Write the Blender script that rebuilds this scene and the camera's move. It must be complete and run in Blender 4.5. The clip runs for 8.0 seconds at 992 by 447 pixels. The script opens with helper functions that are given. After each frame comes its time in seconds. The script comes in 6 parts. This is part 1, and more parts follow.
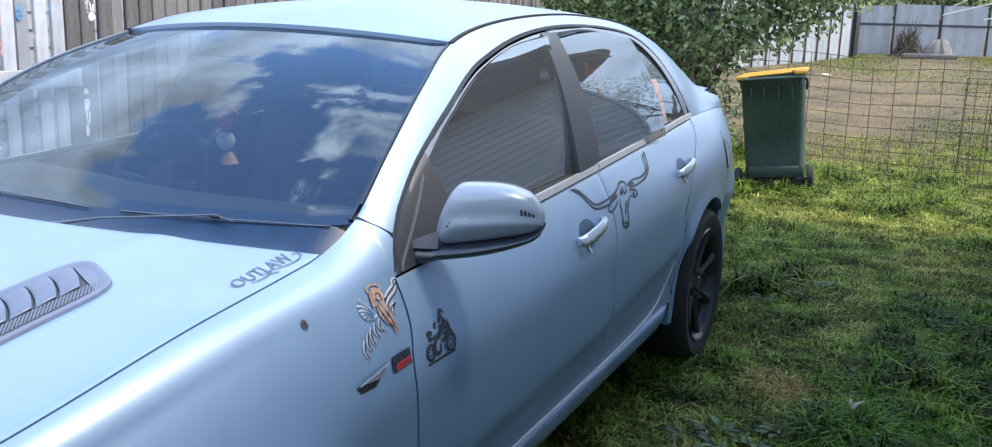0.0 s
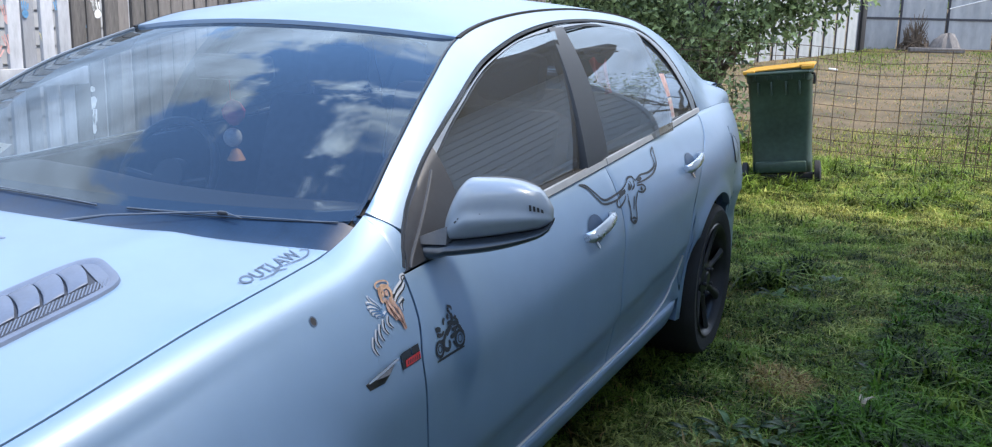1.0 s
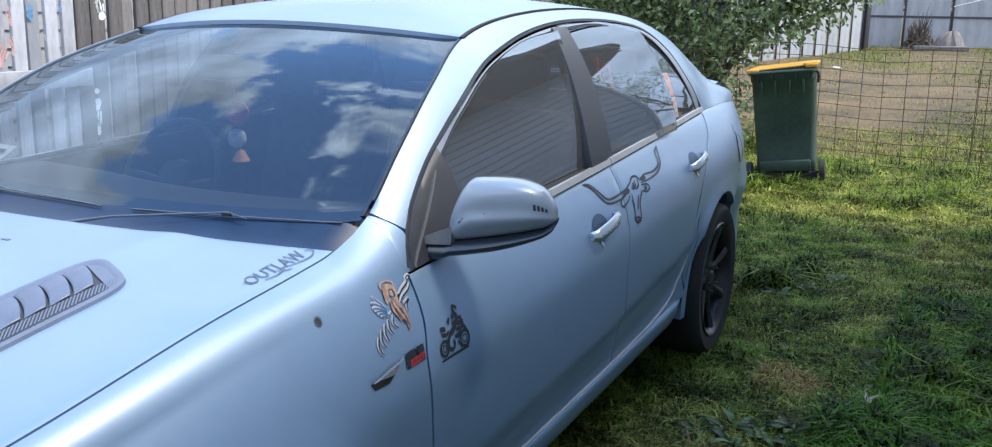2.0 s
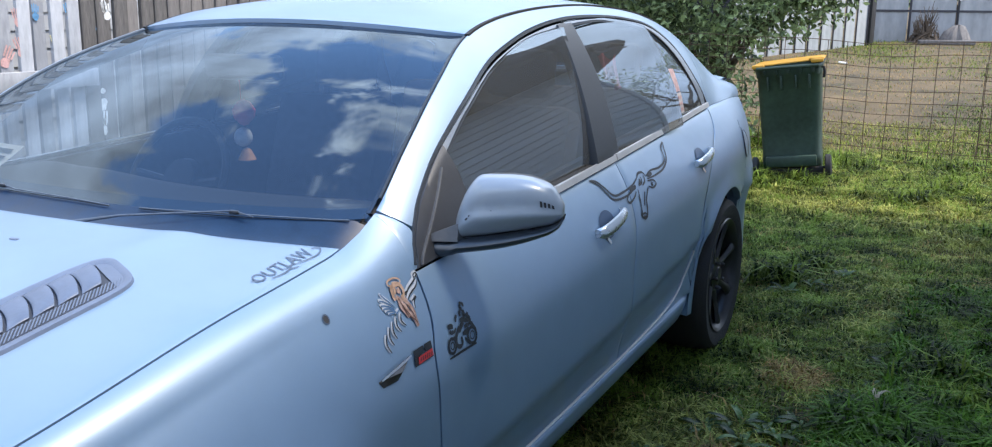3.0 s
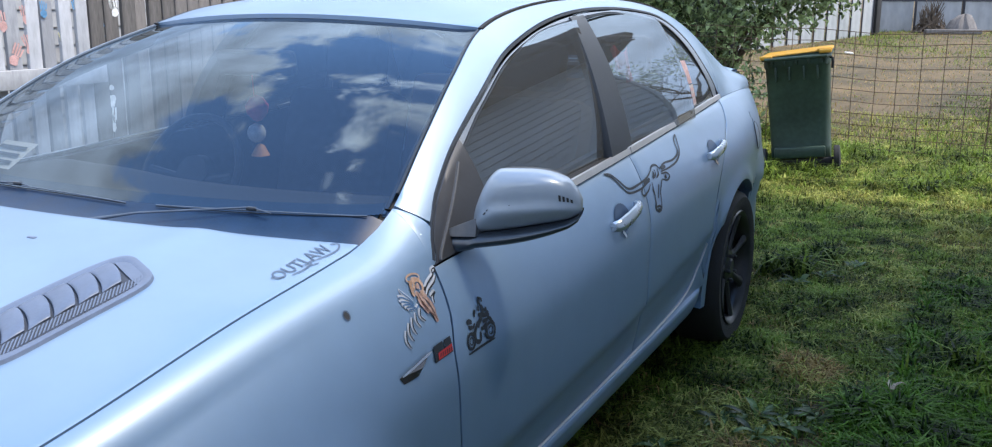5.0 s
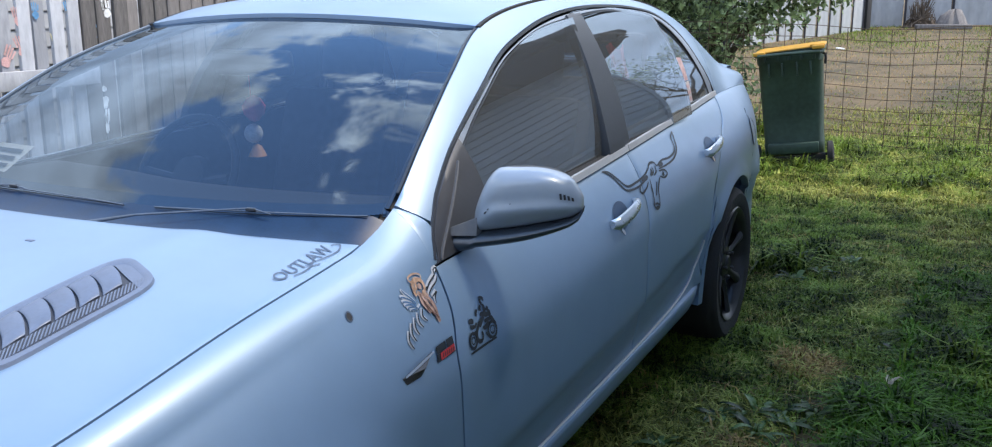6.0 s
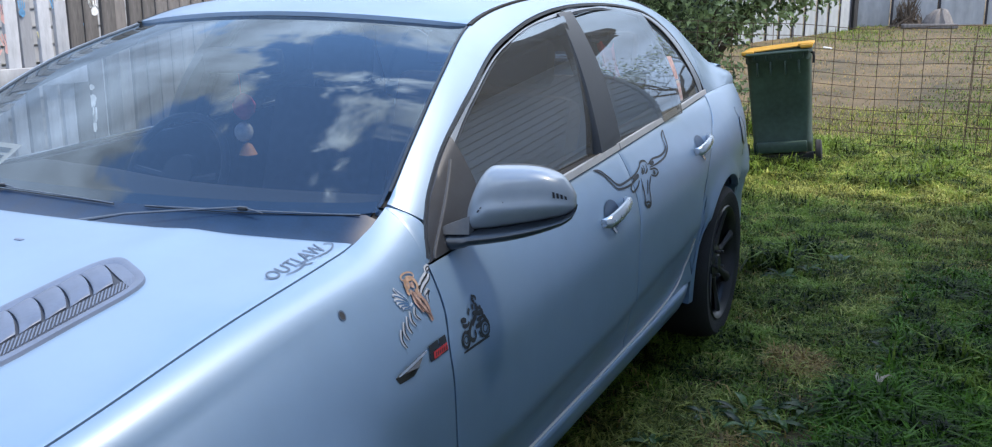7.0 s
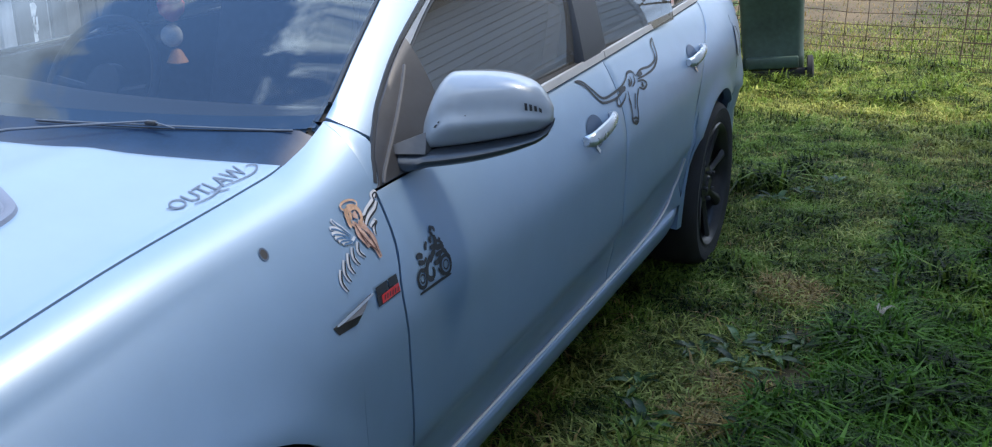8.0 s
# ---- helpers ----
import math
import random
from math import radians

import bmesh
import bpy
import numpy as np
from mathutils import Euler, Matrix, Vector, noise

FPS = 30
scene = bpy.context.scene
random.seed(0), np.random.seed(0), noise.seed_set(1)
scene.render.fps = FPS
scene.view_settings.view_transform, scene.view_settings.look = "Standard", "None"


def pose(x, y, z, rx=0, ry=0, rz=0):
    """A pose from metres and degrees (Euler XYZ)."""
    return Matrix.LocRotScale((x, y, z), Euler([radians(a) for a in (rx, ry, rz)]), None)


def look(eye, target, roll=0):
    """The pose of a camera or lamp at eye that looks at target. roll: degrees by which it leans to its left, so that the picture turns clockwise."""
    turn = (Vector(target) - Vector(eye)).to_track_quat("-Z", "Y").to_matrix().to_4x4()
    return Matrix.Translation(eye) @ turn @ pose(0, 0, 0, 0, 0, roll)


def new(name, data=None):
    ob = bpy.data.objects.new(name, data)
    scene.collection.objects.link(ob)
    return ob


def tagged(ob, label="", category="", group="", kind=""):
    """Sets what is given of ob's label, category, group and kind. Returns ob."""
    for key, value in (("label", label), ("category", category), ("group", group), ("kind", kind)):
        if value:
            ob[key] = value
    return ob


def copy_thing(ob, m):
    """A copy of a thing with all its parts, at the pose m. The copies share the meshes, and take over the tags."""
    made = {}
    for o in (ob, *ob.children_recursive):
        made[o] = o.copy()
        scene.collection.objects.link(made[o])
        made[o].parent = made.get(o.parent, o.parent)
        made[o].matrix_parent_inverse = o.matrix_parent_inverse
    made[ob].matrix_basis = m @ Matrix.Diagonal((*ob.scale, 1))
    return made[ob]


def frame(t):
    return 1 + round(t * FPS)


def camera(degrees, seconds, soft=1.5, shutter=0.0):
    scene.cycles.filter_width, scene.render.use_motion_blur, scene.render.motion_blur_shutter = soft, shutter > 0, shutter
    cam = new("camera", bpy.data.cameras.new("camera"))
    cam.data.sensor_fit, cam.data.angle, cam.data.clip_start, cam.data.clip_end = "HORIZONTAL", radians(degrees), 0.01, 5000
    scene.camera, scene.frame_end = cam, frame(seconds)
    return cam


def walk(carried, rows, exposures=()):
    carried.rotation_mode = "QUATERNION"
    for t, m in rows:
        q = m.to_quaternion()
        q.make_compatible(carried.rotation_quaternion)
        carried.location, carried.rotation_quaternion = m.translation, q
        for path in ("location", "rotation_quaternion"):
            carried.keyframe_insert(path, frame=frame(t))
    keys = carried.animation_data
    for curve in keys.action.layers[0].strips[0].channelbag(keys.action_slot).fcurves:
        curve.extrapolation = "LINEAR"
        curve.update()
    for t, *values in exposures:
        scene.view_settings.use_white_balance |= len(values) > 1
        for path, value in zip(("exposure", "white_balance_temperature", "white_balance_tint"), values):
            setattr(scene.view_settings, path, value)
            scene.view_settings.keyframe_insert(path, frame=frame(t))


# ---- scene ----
cam = camera(54.4, 8.0, soft=1.15)
PATH = [
    (0, (1.853, -1.172, 1.419), (1.0, 0.587, 1.001), 1.6),
    (0.5, (1.843, -1.168, 1.416), (0.986, 0.588, 0.989), 1.4),
    (1, (1.844, -1.166, 1.415), (0.98, 0.588, 0.989), 1.3),
    (1.5, (1.845, -1.167, 1.415), (0.978, 0.585, 0.99), 1.2),
    (3, (1.842, -1.168, 1.413), (0.961, 0.575, 0.982), 0.6),
    (3.5, (1.84, -1.169, 1.414), (0.954, 0.571, 0.977), 0.5),
    (4, (1.832, -1.165, 1.413), (0.942, 0.57, 0.968), 0.3),
    (4.5, (1.825, -1.17, 1.413), (0.932, 0.564, 0.97), 0.2),
    (6, (1.795, -1.173, 1.413), (0.92, 0.569, 0.965), -0.3),
    (6.5, (1.795, -1.179, 1.416), (0.92, 0.563, 0.97), -0.5),
    (7, (1.785, -1.173, 1.411), (0.932, 0.579, 0.961), -0.2),
    (7.5, (1.732, -1.119, 1.395), (0.931, 0.637, 0.869), 0.2),
    (8, (1.684, -0.885, 1.336), (0.883, 0.843, 0.727), -0.0),
]
walk(cam, [(t, look(eye, target, roll)) for t, eye, target, roll in PATH], [(0, 1.90), (1.0, 1.82), (1.5, 1.76), (4, 1.72), (6, 1.63), (7, 1.62), (7.5, 1.66), (8, 1.80)])

# World, sun and exposure.
SUN_AZ, SUN_EL = radians(66), radians(62.5)  # direction towards the sun: from +y turning to +x
world = bpy.data.worlds.new("sky")
scene.world = world
world.use_nodes = True
wn, wl = world.node_tree.nodes, world.node_tree.links
wn.clear()
w_out, w_bg = wn.new("ShaderNodeOutputWorld"), wn.new("ShaderNodeBackground")
w_sky = wn.new("ShaderNodeTexSky")
w_sky.sky_type, w_sky.sun_disc = "NISHITA", False
w_sky.sun_elevation, w_sky.sun_rotation = SUN_EL, SUN_AZ
w_co, w_map = wn.new("ShaderNodeTexCoord"), wn.new("ShaderNodeMapping")
w_map.inputs["Scale"].default_value = (1.0, 1.0, 1.3)
w_map.inputs["Location"].default_value = (14.742, 24.432, 8.486)
w_noise, w_ramp = wn.new("ShaderNodeTexNoise"), wn.new("ShaderNodeValToRGB")
w_noise.inputs["Scale"].default_value, w_noise.inputs["Detail"].default_value = 2.931, 12
w_noise.inputs["Roughness"].default_value = 0.62
w_ramp.color_ramp.elements[0].position, w_ramp.color_ramp.elements[1].position = 0.492, 0.556
w_mix = wn.new("ShaderNodeMixRGB")
w_tone = wn.new("ShaderNodeValToRGB")  # cloud brighter overhead than near the horizon
w_tone.color_ramp.elements[0].position, w_tone.color_ramp.elements[1].position = 0.25, 0.9
w_tone.color_ramp.elements[0].color, w_tone.color_ramp.elements[1].color = (0.47, 0.56, 0.73, 1), (0.86, 0.94, 1.04, 1)
w_gain = wn.new("ShaderNodeVectorMath")
w_gain.operation = "SCALE"
w_gain.inputs["Scale"].default_value = 5.2
wl.new(w_co.outputs["Generated"], w_map.inputs[0])
wl.new(w_map.outputs[0], w_noise.inputs["Vector"])
w_xyz, w_low, w_sum = wn.new("ShaderNodeSeparateXYZ"), wn.new("ShaderNodeMath"), wn.new("ShaderNodeMath")
w_low.operation, w_sum.operation = "MULTIPLY_ADD", "ADD"
w_low.inputs[1].default_value, w_low.inputs[2].default_value = -0.6885, 0.51  # cloud thickens towards the horizon
wl.new(w_co.outputs["Generated"], w_xyz.inputs[0])
wl.new(w_xyz.outputs[2], w_low.inputs[0])
wl.new(w_low.outputs[0], w_sum.inputs[0])
wl.new(w_noise.outputs["Fac"], w_sum.inputs[1])
wl.new(w_sum.outputs[0], w_ramp.inputs[0])
w_sky.air_density, w_sky.ozone_density, w_sky.dust_density = 1.5, 6.0, 0.0
wl.new(w_ramp.outputs[0], w_mix.inputs[0])
wl.new(w_sky.outputs[0], w_mix.inputs[1])
wl.new(w_xyz.outputs[2], w_tone.inputs[0])
w_dot, w_pow, w_mul = wn.new("ShaderNodeVectorMath"), wn.new("ShaderNodeMath"), wn.new("ShaderNodeMath")
w_dot.operation, w_pow.operation, w_mul.operation = "DOT_PRODUCT", "POWER", "MULTIPLY_ADD"  # cloud brightens towards the sun
w_dot.inputs[1].default_value = (math.sin(SUN_AZ) * math.cos(SUN_EL), math.cos(SUN_AZ) * math.cos(SUN_EL), math.sin(SUN_EL))
wl.new(w_co.outputs["Generated"], w_dot.inputs[0])
w_clip = wn.new("ShaderNodeMath")
w_clip.operation = "MAXIMUM"
wl.new(w_dot.outputs["Value"], w_clip.inputs[0])
wl.new(w_clip.outputs[0], w_pow.inputs[0])
w_clip.inputs[1].default_value, w_pow.inputs[1].default_value = 0.0, 1.6
wl.new(w_pow.outputs[0], w_mul.inputs[0])
w_mul.inputs[1].default_value, w_mul.inputs[2].default_value = 9.0, 4.0
w_fine, w_part, w_lump = wn.new("ShaderNodeTexNoise"), wn.new("ShaderNodeMapRange"), wn.new("ShaderNodeMath")  # thick and thin cloud
w_fine.inputs["Scale"].default_value, w_fine.inputs["Detail"].default_value, w_fine.inputs["Roughness"].default_value = 5.5, 9, 0.6
w_part.inputs["From Min"].default_value, w_part.inputs["From Max"].default_value = 0.32, 0.68
w_part.inputs["To Min"].default_value, w_part.inputs["To Max"].default_value = 0.55, 1.30
w_lump.operation = "MULTIPLY"
wl.new(w_map.outputs[0], w_fine.inputs["Vector"])
wl.new(w_fine.outputs["Fac"], w_part.inputs["Value"])
wl.new(w_part.outputs[0], w_lump.inputs[0])
wl.new(w_mul.outputs[0], w_lump.inputs[1])
wl.new(w_lump.outputs[0], w_gain.inputs["Scale"])
wl.new(w_tone.outputs[0], w_gain.inputs[0])
wl.new(w_gain.outputs[0], w_mix.inputs[2])
wl.new(w_mix.outputs[0], w_bg.inputs[0])
wl.new(w_bg.outputs[0], w_out.inputs[0])
w_bg.inputs[1].default_value = 0.14
sun = new("sun", bpy.data.lights.new("sun", "SUN"))
sun.data.energy, sun.data.angle, sun.data.color = 1.4, radians(11), (1, 0.85, 0.64)
sun_way = Vector((math.sin(SUN_AZ) * math.cos(SUN_EL), math.cos(SUN_AZ) * math.cos(SUN_EL), math.sin(SUN_EL)))
sun.matrix_world = look(sun_way * 30, (0, 0, 0))
scene.view_settings.exposure = 1.85


# ---- materials ----
def mat(name, color, rough=0.5, metal=0.0, vary=0.15, scale=8.0, bump=0.0, bump_scale=60.0, coat=0.0, coat_rough=0.03, spec=0.5, second=None,
        island=False, per_object=0.0, stretch=(1, 1, 1), translucent=0.0, ior=1.5):
    """A surface with colour that drifts at two scales, and fine relief."""
    m = bpy.data.materials.new(name)
    m.use_nodes = True
    n, l = m.node_tree.nodes, m.node_tree.links
    b = n["Principled BSDF"]
    b.inputs["Roughness"].default_value, b.inputs["Metallic"].default_value = rough, metal
    b.inputs["Coat Weight"].default_value, b.inputs["Coat Roughness"].default_value = coat, coat_rough
    b.inputs["Specular IOR Level"].default_value, b.inputs["IOR"].default_value = spec, ior
    co, mp = n.new("ShaderNodeTexCoord"), n.new("ShaderNodeMapping")
    mp.inputs["Scale"].default_value = stretch
    l.new(co.outputs["Object"], mp.inputs[0])
    big, fine = n.new("ShaderNodeTexNoise"), n.new("ShaderNodeTexNoise")
    big.inputs["Scale"].default_value, big.inputs["Detail"].default_value = scale, 5
    fine.inputs["Scale"].default_value, fine.inputs["Detail"].default_value = scale * 9, 4
    for t in (big, fine):
        l.new(mp.outputs[0], t.inputs["Vector"])
    add = n.new("ShaderNodeMath")
    add.operation = "MULTIPLY_ADD"
    l.new(fine.outputs["Fac"], add.inputs[0])
    add.inputs[1].default_value = 0.5
    l.new(big.outputs["Fac"], add.inputs[2])
    ramp = n.new("ShaderNodeValToRGB")
    ramp.color_ramp.elements[0].position, ramp.color_ramp.elements[1].position = 0.5, 1.0
    dark = [c * (1 - vary) for c in color]
    lite = [min(c * (1 + vary), 1) for c in (second or color)]
    ramp.color_ramp.elements[0].color, ramp.color_ramp.elements[1].color = (*dark, 1), (*lite, 1)
    source = add.outputs[0]
    if island or per_object:
        rnd = n.new("ShaderNodeNewGeometry").outputs["Random Per Island"] if island else n.new("ShaderNodeObjectInfo").outputs["Random"]
        mad = n.new("ShaderNodeMath")
        mad.operation = "MULTIPLY_ADD"
        l.new(rnd, mad.inputs[0])
        mad.inputs[1].default_value = float(island) * 0.5 if island else per_object
        half = n.new("ShaderNodeMath")
        half.operation = "MULTIPLY_ADD"
        l.new(add.outputs[0], half.inputs[0])
        half.inputs[1].default_value, half.inputs[2].default_value = (0.6, 0.05) if not island or island == 1 else (1.3, -0.50)
        l.new(half.outputs[0], mad.inputs[2])
        source = mad.outputs[0]
    l.new(source, ramp.inputs[0])
    l.new(ramp.outputs[0], b.inputs["Base Color"])
    rr = n.new("ShaderNodeMapRange")
    rr.inputs["To Min"].default_value, rr.inputs["To Max"].default_value = max(rough - 0.08, 0.02), min(rough + 0.08, 1)
    l.new(big.outputs["Fac"], rr.inputs["Value"])
    l.new(rr.outputs[0], b.inputs["Roughness"])
    if bump:
        bt, bn = n.new("ShaderNodeTexNoise"), n.new("ShaderNodeBump")
        bt.inputs["Scale"].default_value, bt.inputs["Detail"].default_value = bump_scale, 6
        l.new(mp.outputs[0], bt.inputs["Vector"])
        l.new(bt.outputs["Fac"], bn.inputs["Height"])
        bn.inputs["Strength"].default_value, bn.inputs["Distance"].default_value = bump, 0.01
        l.new(bn.outputs[0], b.inputs["Normal"])
    if translucent:
        tr, mx = n.new("ShaderNodeBsdfTranslucent"), n.new("ShaderNodeMixShader")
        l.new(ramp.outputs[0], tr.inputs[0])
        mx.inputs[0].default_value = translucent
        l.new(b.outputs[0], mx.inputs[1])
        l.new(tr.outputs[0], mx.inputs[2])
        l.new(mx.outputs[0], n["Material Output"].inputs[0])
    return m


def glass(name, tint, ior=1.5, haze=0.0, sheen=(1, 1, 1)):
    m = bpy.data.materials.new(name)
    m.use_nodes = True
    n, l = m.node_tree.nodes, m.node_tree.links
    n.clear()
    out, mx, fr = n.new("ShaderNodeOutputMaterial"), n.new("ShaderNodeMixShader"), n.new("ShaderNodeFresnel")
    tr, gl = n.new("ShaderNodeBsdfTransparent"), n.new("ShaderNodeBsdfGlossy")
    fr.inputs[0].default_value = ior
    tr.inputs[0].default_value = (*tint, 1)
    gl.inputs["Roughness"].default_value = 0.015
    gl.inputs["Color"].default_value = (*sheen, 1)
    l.new(fr.outputs[0], mx.inputs[0])
    l.new(tr.outputs[0], mx.inputs[1])
    l.new(gl.outputs[0], mx.inputs[2])
    last = mx
    if haze:  # pale diffuse share: haze over the pane, put into its colour
        df, dm = n.new("ShaderNodeBsdfDiffuse"), n.new("ShaderNodeMixShader")
        df.inputs[0].default_value = (0.45, 0.5, 0.55, 1)
        dm.inputs[0].default_value = haze
        l.new(mx.outputs[0], dm.inputs[1])
        l.new(df.outputs[0], dm.inputs[2])
        last = dm
    l.new(last.outputs[0], out.inputs[0])
    return m


PAINT = mat("blue_metallic_paint", (0.168, 0.285, 0.44), 0.48, 0.28, 0.04, 1.2, coat=0.6, coat_rough=0.2, second=(0.18, 0.30, 0.465), ior=2.3)
CAP_PAINT = mat("pale_blue_paint", (0.29, 0.35, 0.42), 0.38, 0.2, 0.06, 6, coat=0.7, coat_rough=0.06)
MIRROR_BASE = mat("gloss_dark_plastic", (0.035, 0.047, 0.065), 0.3, 0, 0.15, 20, coat=0.5, coat_rough=0.08)
BLACK_PLASTIC = mat("black_plastic", (0.035, 0.035, 0.037), 0.45, 0, 0.2, 20, 0.1, 400)
MIRROR_SAIL = mat("dark_corner_plastic", (0.034, 0.037, 0.045), 0.42, 0, 0.15, 12)
SAIL = mat("lighter_grey_plastic", (0.11, 0.115, 0.125), 0.5, 0, 0.15, 12)
HANDLE = mat("pale_chrome", (0.58, 0.64, 0.70), 0.28, 0.7, 0.06, 20, coat=0.3)
TRIM = mat("grey_trim", (0.028, 0.034, 0.044), 0.46, 0, 0.15, 12)
RUBBER = mat("rubber", (0.015, 0.015, 0.016), 0.75, 0, 0.2, 30, 0.2, 200)
RIM = mat("black_alloy", (0.028, 0.028, 0.031), 0.33, 0.3, 0.2, 15)
CHROME = mat("chrome", (0.75, 0.75, 0.77), 0.14, 1.0, 0.06, 20)
SATIN = mat("satin_metal", (0.70, 0.69, 0.68), 0.42, 0.8, 0.06, 20)
FRAME = mat("frame_grey", (0.19, 0.225, 0.275), 0.38, 0.3, 0.1, 12, coat=0.2)
DARK = mat("underbody", (0.012, 0.012, 0.013), 0.9)
GLASS_FRONT = glass("clear_glass", (0.34, 0.41, 0.49), 1.85, 0.012, (0.70, 0.85, 1.0))
GLASS_TINT = glass("tinted_glass", (0.36, 0.37, 0.39), 2.35, 0.085, (0.78, 0.90, 1.0))
# black plastic with the sky's blue reflection put into its base colour
COWL = mat("sky_tinted_black_plastic", (0.010, 0.032, 0.080), 0.36, 0.0, 0.2, 20, spec=0.35)
STICKER_WHITE = mat("faded_white_vinyl", (0.50, 0.46, 0.46), 0.5, 0, 0.15, 60)
VINYL_PINK = mat("vinyl_pink", (0.40, 0.20, 0.20), 0.5, 0, 0.3, 60, second=(0.55, 0.42, 0.41))
CLOTH = mat("seat_cloth", (0.05, 0.052, 0.06), 0.85, 0, 0.25, 40, 0.2, 300)
DASH = mat("dash_plastic", (0.045, 0.05, 0.06), 0.6, 0, 0.2, 25, 0.1, 300)
WIPER = mat("wiper_grey", (0.10, 0.13, 0.18), 0.42, 0.1, 0.15, 30)
VENT = mat("vent_plastic", (0.135, 0.175, 0.26), 0.42, 0.1, 0.12, 20)
VENT_LEDGE = mat("vent_ledge", (0.05, 0.06, 0.085), 0.5)
VENT_DARK = mat("vent_shade", (0.045, 0.055, 0.08), 0.6)
INK = mat("vinyl_black", (0.012, 0.016, 0.022), 0.4, 0, 0.2, 60)
INK_GREY = mat("vinyl_grey", (0.10, 0.14, 0.21), 0.35, 0.4, 0.15, 60)
POCKET_SHADE = mat("recess_shade_blue", (0.06, 0.10, 0.17), 0.35, 0.4, 0.12, 40)
VINYL_WHITE = mat("vinyl_white", (0.48, 0.52, 0.58), 0.4, 0, 0.08, 60)
VINYL_TAN = mat("vinyl_tan", (0.30, 0.18, 0.14), 0.45, 0, 0.35, 90, second=(0.44, 0.31, 0.26))
VINYL_BLUE = mat("vinyl_blue", (0.07, 0.15, 0.28), 0.4, 0, 0.2, 60)
VINYL_GOLD = mat("vinyl_gold", (0.33, 0.20, 0.13), 0.45, 0, 0.3, 90, second=(0.46, 0.31, 0.22))
VINYL_BROWN = mat("vinyl_brown", (0.09, 0.035, 0.025), 0.45, 0, 0.2, 90)
RED_CLOTH = mat("red_cloth", (0.82, 0.10, 0.13), 0.85, 0, 0.25, 40, 0.2, 300)
LABEL_WHITE = mat("label_white", (0.80, 0.82, 0.84), 0.5, 0, 0.06, 60)
DEAD_LEAF = mat("dead_leaf", (0.42, 0.32, 0.22), 0.7, 0, 0.3, 60, second=(0.60, 0.50, 0.38))
VINYL_RED = mat("vinyl_red", (0.45, 0.03, 0.035), 0.4, 0, 0.15, 60)
LENS_RED = mat("red_lens", (0.35, 0.02, 0.02), 0.1, 0, 0.1, 30, coat=0.6)
LENS_CLEAR = mat("clear_lens", (0.6, 0.62, 0.65), 0.08, 0.3, 0.1, 30, coat=1)
GRASS = mat("grass", (0.024, 0.058, 0.010), 0.6, 0, 0.6, 5.0, island=1.05, second=(0.17, 0.24, 0.042), translucent=0.35, spec=0.15)
DARK_GRASS = mat("lush_grass", (0.012, 0.042, 0.006), 0.5, 0, 0.6, 5.0, island=1.05, second=(0.085, 0.175, 0.022), translucent=0.35, spec=0.1)
# paler lawn grass; its light tone makes up for weaker sunlight
PALE_GRASS = mat("pale_grass", (0.135, 0.165, 0.030), 0.6, 0, 0.5, 5.0, island=1.05, second=(0.36, 0.37, 0.10), translucent=0.3, spec=0.15)
DRY_GRASS = mat("dry_grass", (0.17, 0.10, 0.022), 0.7, 0, 0.35, 3.0, island=True, second=(0.40, 0.27, 0.085), translucent=0.2)
WEED = mat("weed_leaf", (0.014, 0.04, 0.005), 0.45, 0, 0.4, 6, 0.2, 90, island=True, spec=0.4, second=(0.085, 0.155, 0.04), translucent=0.25)
LEAF = mat("tree_leaf", (0.07, 0.12, 0.048), 0.45, 0, 0.5, 3, island=True, second=(0.30, 0.38, 0.18), translucent=0.45)
BARK = mat("bark", (0.10, 0.075, 0.055), 0.9, 0, 0.4, 6, 0.6, 40)
WHITE_PAINT = mat("worn_white_paint", (0.36, 0.37, 0.40), 0.75, 0, 0.25, 4, 0.25, 60, per_object=0.35, second=(0.52, 0.53, 0.56), stretch=(1, 1, .35))
GREY_WOOD = mat("weathered_timber", (0.13, 0.12, 0.115), 0.85, 0, 0.3, 6, 0.4, 70, per_object=0.35, second=(0.22, 0.20, 0.19), stretch=(3, 3, .3))
BIN_GREEN = mat("bin_green", (0.015, 0.036, 0.027), 0.5, 0, 0.25, 3, 0.12, 120, second=(0.030, 0.060, 0.044))
BIN_YELLOW = mat("bin_yellow", (0.55, 0.29, 0.03), 0.5, 0, 0.15, 6, 0.1, 120)
WIRE = mat("rusty_wire", (0.11, 0.075, 0.05), 0.7, 0.4, 0.4, 15)
SHEET = mat("steel_sheet", (0.29, 0.305, 0.325), 0.55, 0.2, 0.15, 1.2, per_object=0.25, second=(0.39, 0.405, 0.425), stretch=(1, 1, .4))
SHED_WHITE = mat("white_sheet", (0.33, 0.35, 0.355), 0.6, 0, 0.1, 1.0, second=(0.40, 0.41, 0.41))
BOARD = mat("weatherboard", (0.58, 0.64, 0.72), 0.65, 0, 0.10, 2, 0.15, 60, per_object=0.10, second=(0.63, 0.69, 0.77), stretch=(.4, .1, 4))
PALE_BOARD = mat("pale_board", (0.40, 0.41, 0.43), 0.7, 0, 0.15, 2, per_object=0.1, second=(0.48, 0.48, 0.49))
ROOF_STEEL = mat("roof_steel", (0.07, 0.07, 0.075), 0.85, 0, 0.15, 2)
